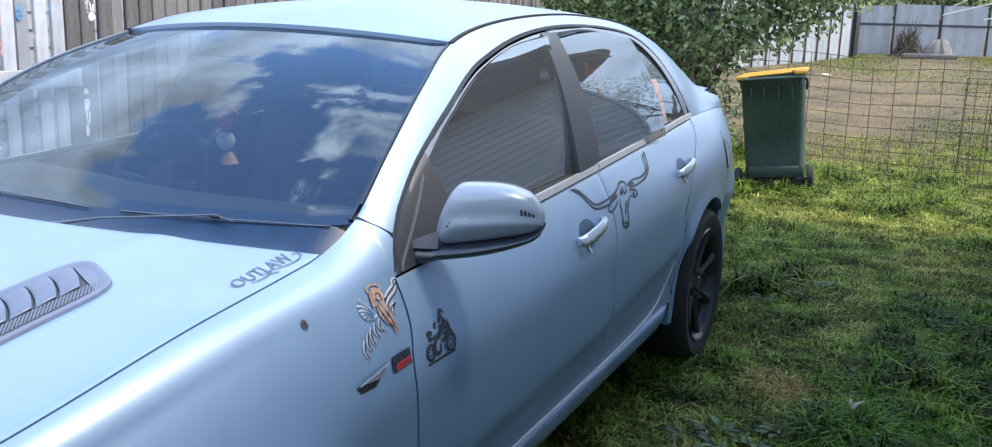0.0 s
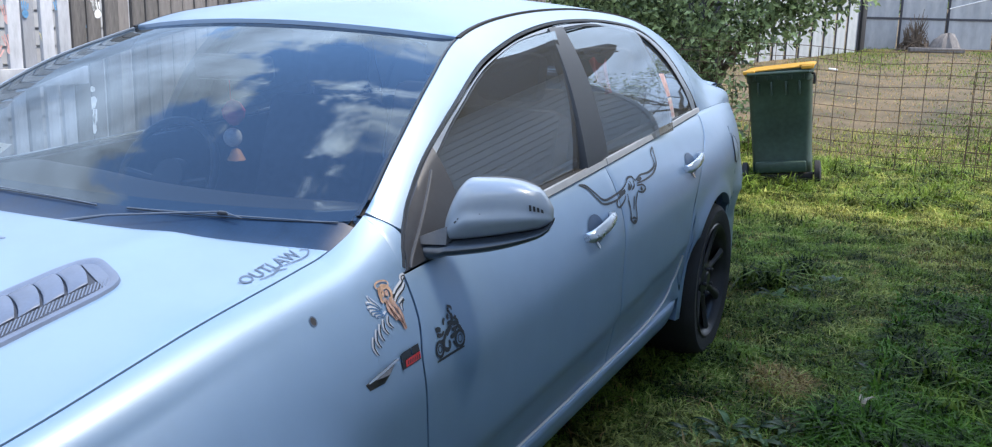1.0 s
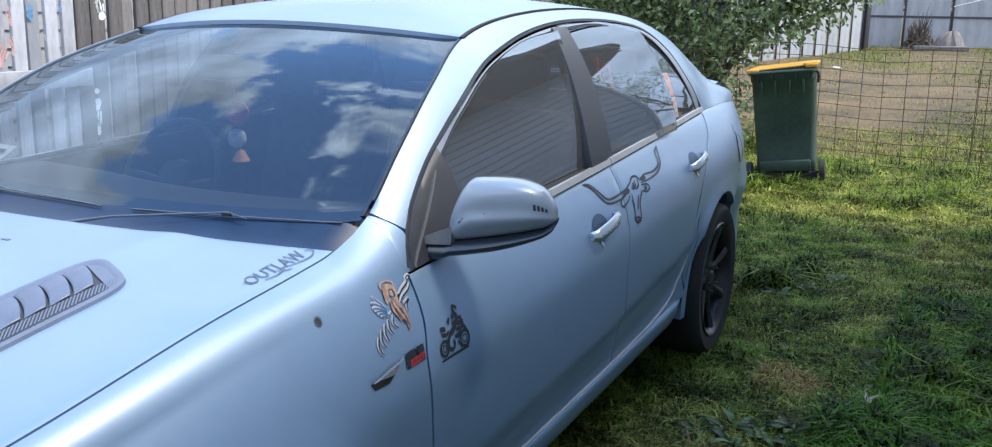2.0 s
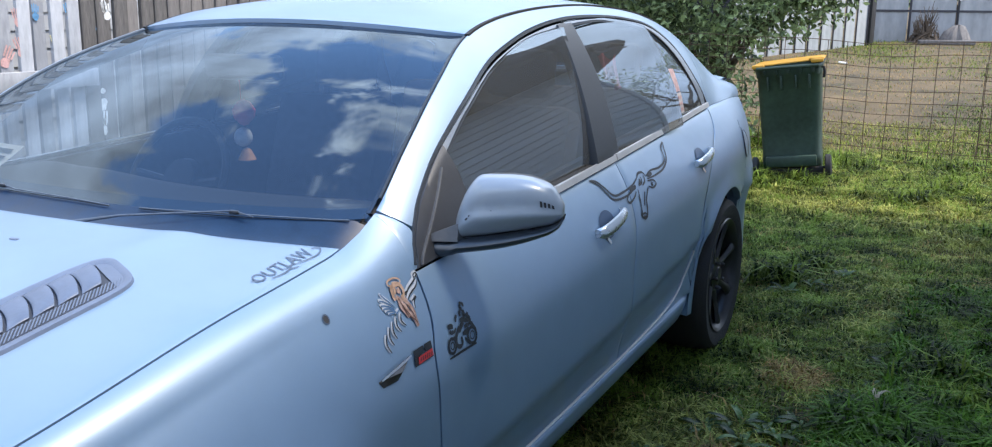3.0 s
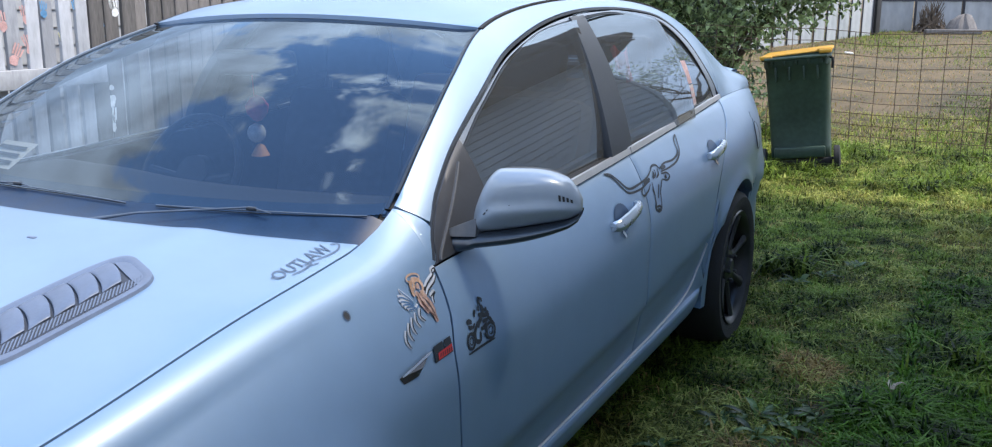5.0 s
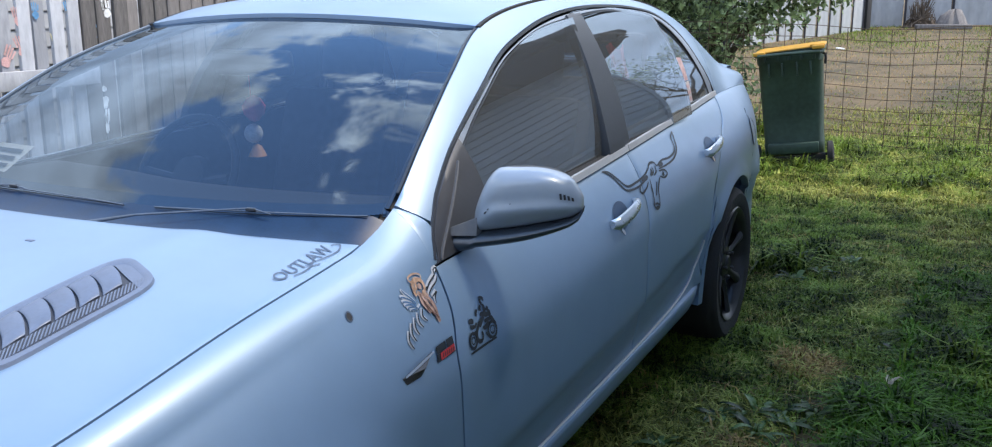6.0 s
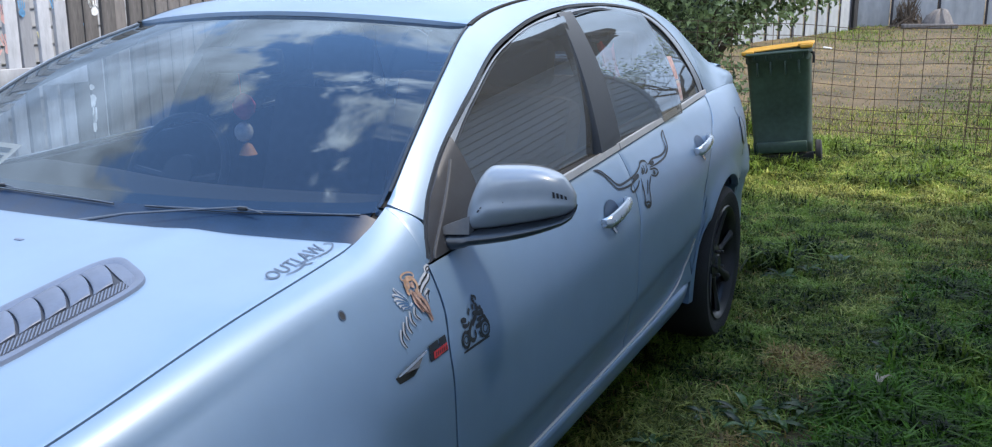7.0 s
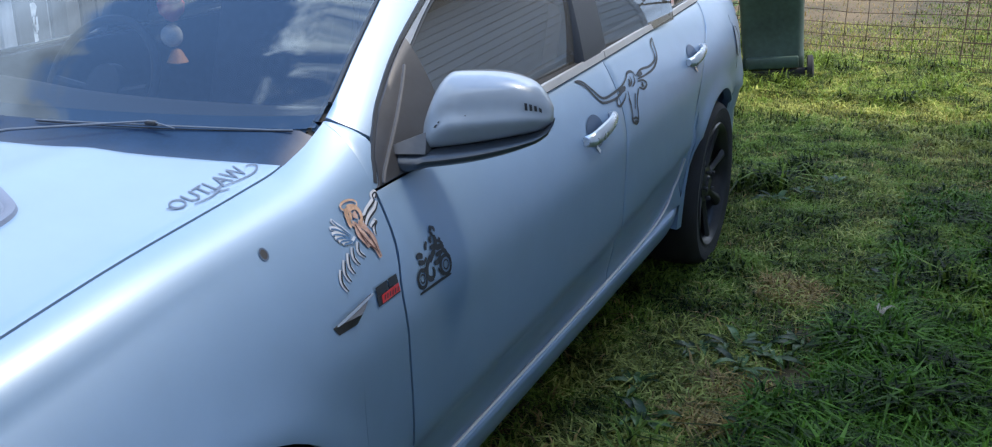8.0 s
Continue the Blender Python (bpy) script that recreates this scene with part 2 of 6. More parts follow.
COLOURS = {k: mat("paint_" + k, c, 0.6, 0, 0.3, 30) for k, c in
           {"red": (0.55, 0.33, 0.31), "blue": (0.12, 0.30, 0.52), "white": (0.80, 0.80, 0.78), "yellow": (0.52, 0.48, 0.30), "orange": (0.62, 0.30, 0.10)}.items()}


# ---- mesh helpers ----
class Shape:
    """Vertices and faces of one mesh."""

    def __init__(self):
        self.v, self.f, self.sharp = [], [], []

    def face(self, *idx):
        self.f.append(tuple(idx))

    def grid(self, fn, us, vs, flip=False, closed=False):
        """Sheet of fn(u, v)."""
        base, nu, nv = len(self.v), len(us), len(vs)
        self.v += [tuple(fn(u, v)) for u in us for v in vs]
        for i in range(nu if closed else nu - 1):
            for j in range(nv - 1):
                a, b = base + i * nv + j, base + (i + 1) % nu * nv + j
                q = (a, b, b + 1, a + 1)
                self.f.append(q[::-1] if flip else q)
        return base

    def box(self, x0, x1, y0, y1, z0, z1, c=0.0):
        """Box with its edges cut by c."""
        b = bmesh.new()
        bmesh.ops.create_cube(b, size=1)
        for v in b.verts:
            v.co = ((x0 + x1) / 2 + v.co.x * (x1 - x0), (y0 + y1) / 2 + v.co.y * (y1 - y0), (z0 + z1) / 2 + v.co.z * (z1 - z0))
        if c:
            bmesh.ops.bevel(b, geom=list(b.edges), offset=c, segments=2, profile=0.5, affect="EDGES")
        self.add_bm(b)
        b.free()
        return self

    def add_bm(self, b, m=None):
        base = len(self.v)
        b.verts.index_update()
        self.v += [tuple((m @ v.co) if m else v.co) for v in b.verts]
        self.f += [tuple(base + v.index for v in f.verts) for f in b.faces]

    def tube(self, pts, radius, sides=8, cap=True):
        """Pipe along points; radius a number or one per point."""
        pts = [Vector(p) for p in pts]
        rs = radius if isinstance(radius, (list, tuple)) else [radius] * len(pts)
        base = len(self.v)
        for i, p in enumerate(pts):
            d = (pts[min(i + 1, len(pts) - 1)] - pts[max(i - 1, 0)]).normalized()
            up = Vector((0, 0, 1)) if abs(d.z) < 0.95 else Vector((1, 0, 0))
            a = d.cross(up).normalized()
            b = d.cross(a)
            for k in range(sides):
                t = 2 * math.pi * k / sides
                self.v.append(tuple(p + (a * math.cos(t) + b * math.sin(t)) * rs[i]))
        for i in range(len(pts) - 1):
            for k in range(sides):
                q, r = base + i * sides + k, base + i * sides + (k + 1) % sides
                self.f.append((q, r, r + sides, q + sides))
        if cap:
            self.f.append(tuple(base + k for k in range(sides))[::-1])
            self.f.append(tuple(base + (len(pts) - 1) * sides + k for k in range(sides)))
        return self

    def lathe(self, profile, sides=40, axis="x", centre=(0, 0, 0)):
        """Turn (radius, along) rows round an axis."""
        base, n = len(self.v), len(profile)
        for k in range(sides):
            t = 2 * math.pi * k / sides
            for r, a in profile:
                p = (a, r * math.cos(t), r * math.sin(t)) if axis == "x" else (r * math.cos(t), r * math.sin(t), a)
                self.v.append(tuple(p[i] + centre[i] for i in range(3)))
        for k in range(sides):
            for j in range(n - 1):
                a, b = base + k * n + j, base + (k + 1) % sides * n + j
                self.f.append((a, b, b + 1, a + 1))
        return self

    def mesh(self, name, smooth=True, angle=38):
        me = bpy.data.meshes.new(name)
        me.from_pydata(self.v, [], self.f)
        b = bmesh.new()
        b.from_mesh(me)
        bmesh.ops.remove_doubles(b, verts=b.verts, dist=1e-5)
        bmesh.ops.recalc_face_normals(b, faces=b.faces)
        if smooth:
            for f in b.faces:
                f.smooth = True
            for e in b.edges:
                if len(e.link_faces) == 2 and e.calc_face_angle(0) > radians(angle):
                    e.smooth = False
        b.to_mesh(me)
        b.free()
        return me


def part(name, shape, material, parent=None, label="", angle=38):
    ob = new(name, shape.mesh(name, angle=angle) if isinstance(shape, Shape) else shape)
    if not ob.data.materials:
        ob.data.materials.append(material)
    ob.parent = parent
    return tagged(ob, label)


def base(name, label, category, group="", kind="", at=(0, 0, 0)):
    ob = new(name)
    ob.location = at
    return tagged(ob, label, category, group, kind)


def span(a, b, n):
    return [a + (b - a) * i / n for i in range(n + 1)]


def rimmed(a, b, n, e):
    """Steps from a to b with a close step at either end, for a rolled edge."""
    s = span(a, b, n)
    d = e if b > a else -e
    return [a, a + d] + s[1:-1] + [b - d, b]


# ---- the car ----
def spline(table):
    """Smooth curve through (t, value...) rows."""
    ts = [r[0] for r in table]

    def value(t):
        t = min(max(t, ts[0]), ts[-1])
        i = max(j for j in range(len(ts) - 1) if ts[j] <= t)
        a, b = table[i], table[i + 1]
        p, q = table[max(i - 1, 0)], table[min(i + 2, len(ts) - 1)]
        h = b[0] - a[0]
        w = (t - a[0]) / h
        out = []
        for k in range(1, len(a)):
            ma = (b[k] - p[k]) / (b[0] - p[0]) * h
            mb = (q[k] - a[k]) / (q[0] - a[0]) * h
            out.append((2 * w**3 - 3 * w**2 + 1) * a[k] + (w**3 - 2 * w**2 + w) * ma
                       + (3 * w**2 - 2 * w**3) * b[k] + (w**3 - w**2) * mb)
        return out if len(out) > 1 else out[0]
    return value


AXLE_F, AXLE_R = -.085, 2.785


# Half of the car's body: y runs from the front axle to the rear, x outwards.
belt = spline([(-.80, .76), (-.43, .805), (-.07, .863), (.2, .892), (.42, .902), (1.06, .934), (1.65, .964), (2.3, .997),
               (2.86, 1.025), (3.3, 1.03), (3.6, 1.015), (3.98, .98)])
belt_x = spline([(-.80, .68), (-.6, .78), (-.43, .825), (-.07, .85), (.43, .853), (1.06, .845), (1.65, .834), (2.3, .815), (2.86, .792),
                 (3.3, .775), (3.6, .75), (3.98, .66)])
width = spline([(-.80, .76), (-.6, .86), (-.4, .912), (-.1, .925), (1, .925), (2.4, .925), (2.9, .922), (3.3, .885), (3.6, .825), (3.98, .71)])
edge = spline([(-.80, .60, .77), (-.6, .725, .815), (-.43, .774, .855), (-.07, .784, .92), (.2, .776, .95), (.3, .769, .963), (.42, .761, 1.006),
               (.60, .725, 1.115), (.85, .667, 1.248), (1.13, .590, 1.348), (1.35, .583, 1.397), (1.70, .585, 1.428), (2.10, .585, 1.432),
               (2.50, .607, 1.402), (2.80, .64, 1.332), (3.10, .655, 1.232), (3.40, .675, 1.122), (3.7, .65, 1.068), (3.98, .58, 1.04)])
bulge = spline([(-.80, .010), (-.07, .0112), (.30, .0115), (.42, .014), (.7, .024), (1.2, .036), (2.3, .04), (2.9, .02), (3.2, .0), (3.5, .025), (3.98, .03)])


def lower(y, z):
    """Half width of the body's side below the belt."""
    d = belt(y) - z
    w, b = width(y), belt_x(y)
    if d < .25:
        x = b + (w - b) * (1 - (1 - max(d, 0) / .25) ** 2)
    else:
        x = w
    crease = .459 + .0925 * (y - 1.3) if y > 1.3 else .459 + .03 * (y - 1.3)
    if z < crease + .08:
        k = min((crease + .08 - z) / .20, 1)
        x -= .028 * k * k
        if z < crease:
            x -= .014 * min((crease - z) / .008, 1)
    flare = min(max((y - 3.1) / .2, 0), 1) * min(max((.80 - z) / .2, 0), 1)
    x += .035 * flare * flare * (3 - 2 * flare)
    for c, r in ((AXLE_F, .345), (AXLE_R, .375)):
        e = ((y - c) ** 2 + (z - .33) ** 2) ** .5 - r
        x += .012 * math.exp(-(max(e, 0) / .05) ** 2)
    return x


def upper(y, s):
    """Place on the body's side above the belt, s from the belt to the roof's edge."""
    bx, bz = belt_x(y), belt(y)
    ex, ez = edge(y)
    n = ((ez - bz), (bx - ex))
    l = math.hypot(*n)
    b = bulge(y) * 2
    cx, cz = (bx + ex) / 2 + n[0] / l * b, (bz + ez) / 2 + n[1] / l * b
    return ((1 - s) ** 2 * bx + 2 * s * (1 - s) * cx + s * s * ex, y, (1 - s) ** 2 * bz + 2 * s * (1 - s) * cz + s * s * ez)


frame_s = spline([(.43, .0), (.46, .33), (.50, .53), (.54, .637), (.643, .748), (.783, .782), (1.013, .805), (1.22, .837), (1.436, .883),
                  (1.683, .912), (1.976, .916), (2.281, .912), (2.51, .874), (2.655, .722), (2.737, .49), (2.829, .227), (2.885, .0)])
glass_s = spline([(.45, .2), (.50, .44), (.58, .60), (.70, .665), (.807, .713), (.946, .739), (1.18, .774), (1.39, .821), (1.576, .836), (1.795, .853), (1.987, .862),
                  (2.22, .845), (2.382, .812), (2.46, .775), (2.53, .70), (2.60, .57), (2.66, .41), (2.72, .23), (2.78, .0)])
gap_front = spline([(.2, .421), (.55, .410), (.68, .403), (.745, .402), (.81, .421), (.90, .428), (.95, .428)])
gap_mid = spline([(.2, 1.60), (.6, 1.60), (1.0, 1.634), (1.1, 1.64)])
gap_rear = spline([(.2, 2.44), (.33, 2.41), (.42, 2.375), (.527, 2.36), (.65, 2.385), (.764, 2.44), (.86, 2.56), (.95, 2.74), (1.0, 2.83), (1.03, 2.87)])
GAP = 0.0042


def sheet(shape, fn, us, vs, out, roll=0.0012, depth=0.018):
    """A pressed panel fn(u, v) whose edges roll in and turn back by depth; out points to its outer side."""
    eu, ev = (us[-1] - us[0]) * 1e-3, (vs[-1] - vs[0]) * 1e-3
    rows = [(us[0], 1)] + [(u, 0) for u in us] + [(us[-1], 1)]
    cols = [(vs[0], 1)] + [(v, 0) for v in vs] + [(vs[-1], 1)]

    def at(r, c):
        u, v = r[0], c[0]
        uc, vc = min(max(u, us[0] + eu * 8), us[-1] - eu * 8), min(max(v, vs[0] + ev * 8), vs[-1] - ev * 8)
        p = Vector(fn(u, v))
        n = (Vector(fn(uc + eu, vc)) - Vector(fn(uc - eu, vc))).cross(Vector(fn(uc, vc + ev)) - Vector(fn(uc, vc - ev)))
        n = n.normalized() if n.length > 1e-12 else Vector(out)
        if n.dot(Vector(out)) < 0:
            n = -n
        back = depth if r[1] or c[1] else roll if u in (us[0], us[-1]) or v in (vs[0], vs[-1]) else 0
        return p - n * back
    shape.grid(at, rows, cols)
    return shape


def side_panel(shape, left, right, bottom, top, sx, nu=24, nv=26):
    """Panel of the lower side between two shut lines."""
    def fn(u, v):
        y = (left(.6) + right(.6)) / 2
        for _ in range(4):
            z = bottom(y) + (top(y) - bottom(y)) * v
            y = left(z) + (right(z) - left(z)) * u
        z = bottom(y) + (top(y) - bottom(y)) * v
        return sx * lower(y, z), y, z
    return sheet(shape, fn, rimmed(0, 1, nu, .004), rimmed(0, 1, nv, .006), (sx, 0, 0))


def upper_panel(shape, y0, y1, s0, s1, sx, nu=20, nv=8, lift=0.0, depth=0.012, roll=0.002):
    """Panel of the upper side; y0, y1 are functions of s in 0..1 across, s0 and s1 of y."""
    def fn(u, v):
        y = y0(v) + (y1(v) - y0(v)) * u
        p = upper(y, min(max(s0(y) + (s1(y) - s0(y)) * v, 0), 1))
        return sx * (p[0] + lift), p[1], p[2] + lift * .4
    return sheet(shape, fn, rimmed(0, 1, nu, .006), rimmed(0, 1, nv, .02), (sx, 0, .3), roll, depth)


def pane_panel(shape, y0, y1, s0, s1, sx, nu=24, nv=12, lift=-.007, yaw=0.0, mid=2.0, tilt=.045):
    """Side glass: one even bow laid along the upper side."""
    def flat(u, v):
        y = y0(v) + (y1(v) - y0(v)) * u
        return upper(y, min(max(s0(y) + (s1(y) - s0(y)) * v, 0), 1))
    terms = lambda y, z: [1, y, z, y * y, y * z, z * z]
    pts = [flat(u, v) for u in span(0, 1, 12) for v in span(0, 1, 8)]
    top = max(p[2] for p in pts)
    k = np.linalg.lstsq(np.array([terms(p[1], p[2]) for p in pts]), np.array([p[0] for p in pts]), rcond=None)[0]

    def fn(u, v):
        x, y, z = flat(u, v)
        return sx * (float(np.dot(k, terms(y, z))) + lift - tilt * (top - z) - yaw * (y - mid)), y, z
    return sheet(shape, fn, span(0, 1, nu), span(0, 1, nv), (sx, 0, .3), 0, .004)


def const(c):
    return lambda *_: c


def strip(shape, fn, ts, w, h, out):
    """A moulding of width w and height h along fn(t)."""
    pts = [Vector(fn(t)) for t in ts]
    rows = []
    for i, p in enumerate(pts):
        d = (pts[min(i + 1, len(pts) - 1)] - pts[max(i - 1, 0)]).normalized()
        o = Vector(out(ts[i]) if callable(out) else out)
        o = (o - d * o.dot(d)).normalized()
        a = d.cross(o)
        rows.append([p + a * (w / 2) - o * .003, p + a * (w * .42) + o * h, p - a * (w * .42) + o * h, p - a * (w / 2) - o * .003])
    b0 = len(shape.v)
    for r in rows:
        shape.v += [tuple(q) for q in r]
    for i in range(len(rows) - 1):
        for k in range(4):
            a, b = b0 + i * 4 + k, b0 + i * 4 + (k + 1) % 4
            shape.f.append((a, b, b + 4, a + 4))
    shape.f += [(b0, b0 + 1, b0 + 2, b0 + 3), tuple(len(shape.v) - 4 + k for k in (3, 2, 1, 0))]
    return shape


def wing(shape, ys, low, sx, top_s=1.0, bottom_of=None):
    """Wing or quarter: from the lower edge over the shoulder to the upper edge, column by column."""
    vs = [0, .01] + span(0, 1, 22)[1:] + [1 + k for k in span(0, 1, 12)[1:-1]] + [1.97, 2.0]

    def fn(u, v):
        y, zb = ys[int(u)]
        k = max(0, (y - .31) / .09) if y < 1 else 0
        if v <= 1:
            z = zb + (belt(y) - zb) * v
            y += k * (gap_front(z) - GAP - .40)
            return sx * lower(y, z), y, z
        y += k * (.4245 - .40)
        p = upper(y, (v - 1) * (top_s(y) if callable(top_s) else top_s))
        return sx * p[0], y, p[2]
    cols = [(v, 0) for v in vs]
    grid = [[Vector(fn(i, v)) for v in vs] for i in range(len(ys))]
    # turned-in flanges
    first = [[p + Vector((-sx * .02, 0, 0)) for p in grid[0]]]
    last = [[p + Vector((-sx * .02, 0, 0)) for p in grid[-1]]]
    full = first + grid + last
    full = [[r[0] + Vector((-sx * .03, 0, .0))] + r + [r[-1] + Vector((-sx * .004, 0, -.02))] for r in full]
    b0, nv = len(shape.v), len(full[0])
    for r in full:
        shape.v += [tuple(p) for p in r]
    for i in range(len(full) - 1):
        for j in range(nv - 1):
            a = b0 + i * nv + j
            shape.f.append((a, a + nv, a + nv + 1, a + 1))
    return shape


def arch_columns(y0, y1, c, r, low, n=14):
    """Columns (y, lower edge) from y0 to y1 with a wheel opening round c."""
    out = [(y, low(y)) for y in rimmed(y0, c - r, 6, .004)]
    out += [(c + r * math.sin(t), .33 + r * math.cos(t)) for t in span(-math.pi / 2, math.pi / 2, n * 2)]
    out += [(y, low(y)) for y in rimmed(c + r, y1, max(int((y1 - c - r) / .05), 3), .004)]
    return out


car = base("car", "pale blue metallic sedan with stickers parked on grass", "car")
sill_low = lambda y: .322 + .0195 * (y - .9)

for sx in (1, -1):
    # front wing, cut back along the slanting shut line at its rear
    s = Shape()
    cols = arch_columns(-.62, .40, AXLE_F, .345, const(.26))
    wing(s, cols, None, sx)
    # set the last columns on the shut line and carry the upper tongue to the screen pillar
    def tongue(u, v, sx=sx):
        y1 = .428 + .045 * min((1 - v) / .55, 1)
        y = .4245 + (y1 - .4245) * u
        p = upper(y, v)
        return sx * p[0], p[1], p[2]
    sheet(s, tongue, rimmed(0, 1, 3, .06), rimmed(0, 1, 12, .02), (sx, 0, .6), .001, .012)
    part("front_wing", s, PAINT, car)

    # doors
    for name, yl, yr in (("front_door", gap_front, gap_mid), ("rear_door", gap_mid, gap_rear)):
        s = Shape()
        side_panel(s, lambda z, g=yl: g(z) + (GAP if g is gap_front else .0016), lambda z, g=yr: g(z) - (.0016 if g is gap_mid else GAP * .6), sill_low, lambda y: belt(y) - .004, sx, 30, 30)
        front = name == "front_door"
        door = part(name, s, PAINT, car)
        s = Shape()
        upper_panel(s, const(.697) if front else const(1.68), const(1.66) if front else const(2.84), lambda y: glass_s(y) + .012,
                    lambda y: max(frame_s(y) - .035, glass_s(y) + .02), sx, 40, 4, .001)
        part("window_frame", s, FRAME, door, "grey painted window frame")
        s = Shape()
        ts = span(.436, 1.66, 60) if front else span(1.66, 2.88, 50)
        strip(s, lambda t, sx=sx: (lambda p: (sx * p[0], p[1], p[2]))(upper(t, max(frame_s(t) - .012, 0))), ts, .009, .002, (sx, 0, .5))
        part("door_seal", s, TRIM, door)
        s = Shape()
        strip(s, lambda t, sx=sx: (lambda p: (sx * p[0], p[1], p[2]))(upper(t, max(glass_s(t), 0.01))), span(.70, 1.60, 40) if front else span(1.70, 2.40, 30),
              .005, .002, (sx, 0, .5))
        part("glass_seal", s, TRIM, door)
        s = Shape()
        if front:
            # the far one is wound down
            pane_panel(s, const(.62), lambda v: 1.49 + .137 * v ** 1.6, const(.0), (lambda y: glass_s(y) + .012) if sx > 0 else const(.05), sx, lift=.012, yaw=-.025, mid=1.5, tilt=.072)
        else:
            pane_panel(s, lambda v: 1.655 + .06 * v ** 2, const(2.366), const(.0), lambda y: glass_s(y) + .03, sx, lift=-.006, yaw=-.06, mid=2.0, tilt=-.02)
        pane = part("window_glass", s, GLASS_TINT, door, "dark tinted side window")
        pane.visible_shadow = False
        s = Shape()
        strip(s, lambda t, sx=sx: (lambda p: (sx * (p[0] + .002), p[1], p[2] + .010))(upper(t, 0)),
              span(.66, 1.630, 30) if front else span(1.638, 2.865, 36), .022, .006, (sx, 0, .25))
        part("belt_moulding", s, SATIN, door, "bright satin window moulding")
        s = Shape()
        strip(s, lambda t, sx=sx: (lambda p: (sx * (p[0] - .020), p[1], p[2] + .012))(upper(t, 0)), span(.66, 1.630, 30) if front else span(1.638, 2.72, 36), .036, .004, (.2 * sx, 0, 1))
        part("belt_seal", s, RUBBER, door)
        if front:
            s = Shape()
            upper_panel(s, lambda v: .436 + .02 * v, const(.705), const(.0), lambda y: frame_s(y) - .03, sx, 16, 10, .0035, .012)
            part("mirror_sail", s, MIRROR_SAIL, door, "dark plastic corner piece")
            s = Shape()
            strip(s, lambda q, sx=sx: (lambda p: (sx * (p[0] + .005), p[1], p[2] + .002))(upper(.452 + .20 * q ** 1.5, .02 + .62 * q)), span(0, 1, 20), .005, .003, (sx, -.3, .3))
            part("sail_ridge", s, SAIL, door)
            s = Shape()
            upper_panel(s, lambda v: 1.474 + .137 * v ** 1.6, lambda v: 1.612 + .05 * v ** 2, const(.015), lambda y: glass_s(y) + .03, sx, 6, 12, .008, .03)
            part("pillar_trim", s, TRIM, door, "dark gloss pillar cover")
        else:
            s = Shape()
            upper_panel(s, lambda v: 1.618 + .051 * v ** 2, lambda v: 1.675 + .06 * v ** 2, const(.015), lambda y: glass_s(y) + .03, sx, 5, 12, .002, .01)
            part("pillar_trim", s, TRIM, door, "dark gloss pillar cover")
            s = Shape()
            upper_panel(s, lambda v: 2.357 + .0 * v, lambda v: 2.385 + .002 * v, const(.01), glass_s, sx, 3, 10, .010, .02)
            part("window_divider", s, BLACK_PLASTIC, door)
            s = Shape()
            pane_panel(s, const(2.372), const(2.79), const(.0), lambda y: glass_s(y) + .03, sx, lift=-.005, yaw=-.04, mid=2.6, tilt=.0)
            pane = part("quarter_glass", s, GLASS_TINT, door, "small tinted quarter window")
            pane.visible_shadow = False
            s = Shape()
            strip(s, lambda t, sx=sx: (lambda p: (sx * p[0], p[1], p[2]))(upper(t, max(glass_s(t) + .02, .01))), span(2.40, 2.785, 24), .009, .003, (sx, 0, .5))
            part("quarter_seal", s, RUBBER, door)
        # handle: bowed grip over a disc of painted pocket shade, with its key cover
        hy, hz = (1.40, .815) if front else (2.425, .872)
        s = Shape()
        def grip(t, hy=hy, hz=hz, sx=sx):
            y = hy - .105 + .21 * t
            z = hz - .006 + .026 * t
            return Vector((sx * (lower(y, z) + .006 + .022 * math.sin(math.pi * t) ** .3), y, z))
        rows = []
        for t in span(0, 1, 16):
            p = grip(t)
            hh, ww = .012 + .009 * math.sin(math.pi * t) ** .3, .012
            rows.append([p + Vector((sx * ww * math.cos(a), 0, hh * math.sin(a))) for a in span(0, 2 * math.pi, 10)[:-1]])
        for r in rows:
            s.v += [tuple(q) for q in r]
        for i in range(16):
            for k in range(10):
                a, b = i * 10 + k, i * 10 + (k + 1) % 10
                s.f.append((a, b, b + 10, a + 10))
        s.f += [tuple(range(10)), tuple(range(160, 170))]
        part("door_handle", s, HANDLE, door, "chrome pull handle")
        s = Shape()
        def pocket(u, v, hy=hy, hz=hz, sx=sx):
            a = 2 * math.pi * u
            y, z = hy - .012 + .058 * v * math.cos(a), hz + .002 + .040 * v * math.sin(a)
            return sx * (lower(y, z) + .0022), y, z
        s.grid(pocket, span(0, 1, 24), [0.001, .5, 1])
        part("handle_pocket", s, POCKET_SHADE, door, "handle pocket's shade as a flat dark disc")
    # sill skirt
    s = Shape()
    prof = [(.882, .346), (.894, .343), (.897, .336), (.890, .300), (.872, .264), (.848, .246), (.79, .240)]
    def skirt(u, v, sx=sx):
        y = .39 + (2.405 - .39) * u
        i = min(int(v), 5)
        w = v - i
        x = prof[i][0] + (prof[i + 1][0] - prof[i][0]) * w
        z = prof[i][1] + (prof[i + 1][1] - prof[i][1]) * w
        kick = max(0, (u - .93) / .07)
        return sx * (x - .022 * kick ** 2), y, z + sill_low(y) - .346 - .001 * v
    s.grid(skirt, span(0, 1, 40), span(0, 6, 18))
    part("sill_skirt", s, PAINT, car)
    # bright strip standing in for the highlight along the doors' lower edge
    s = Shape()
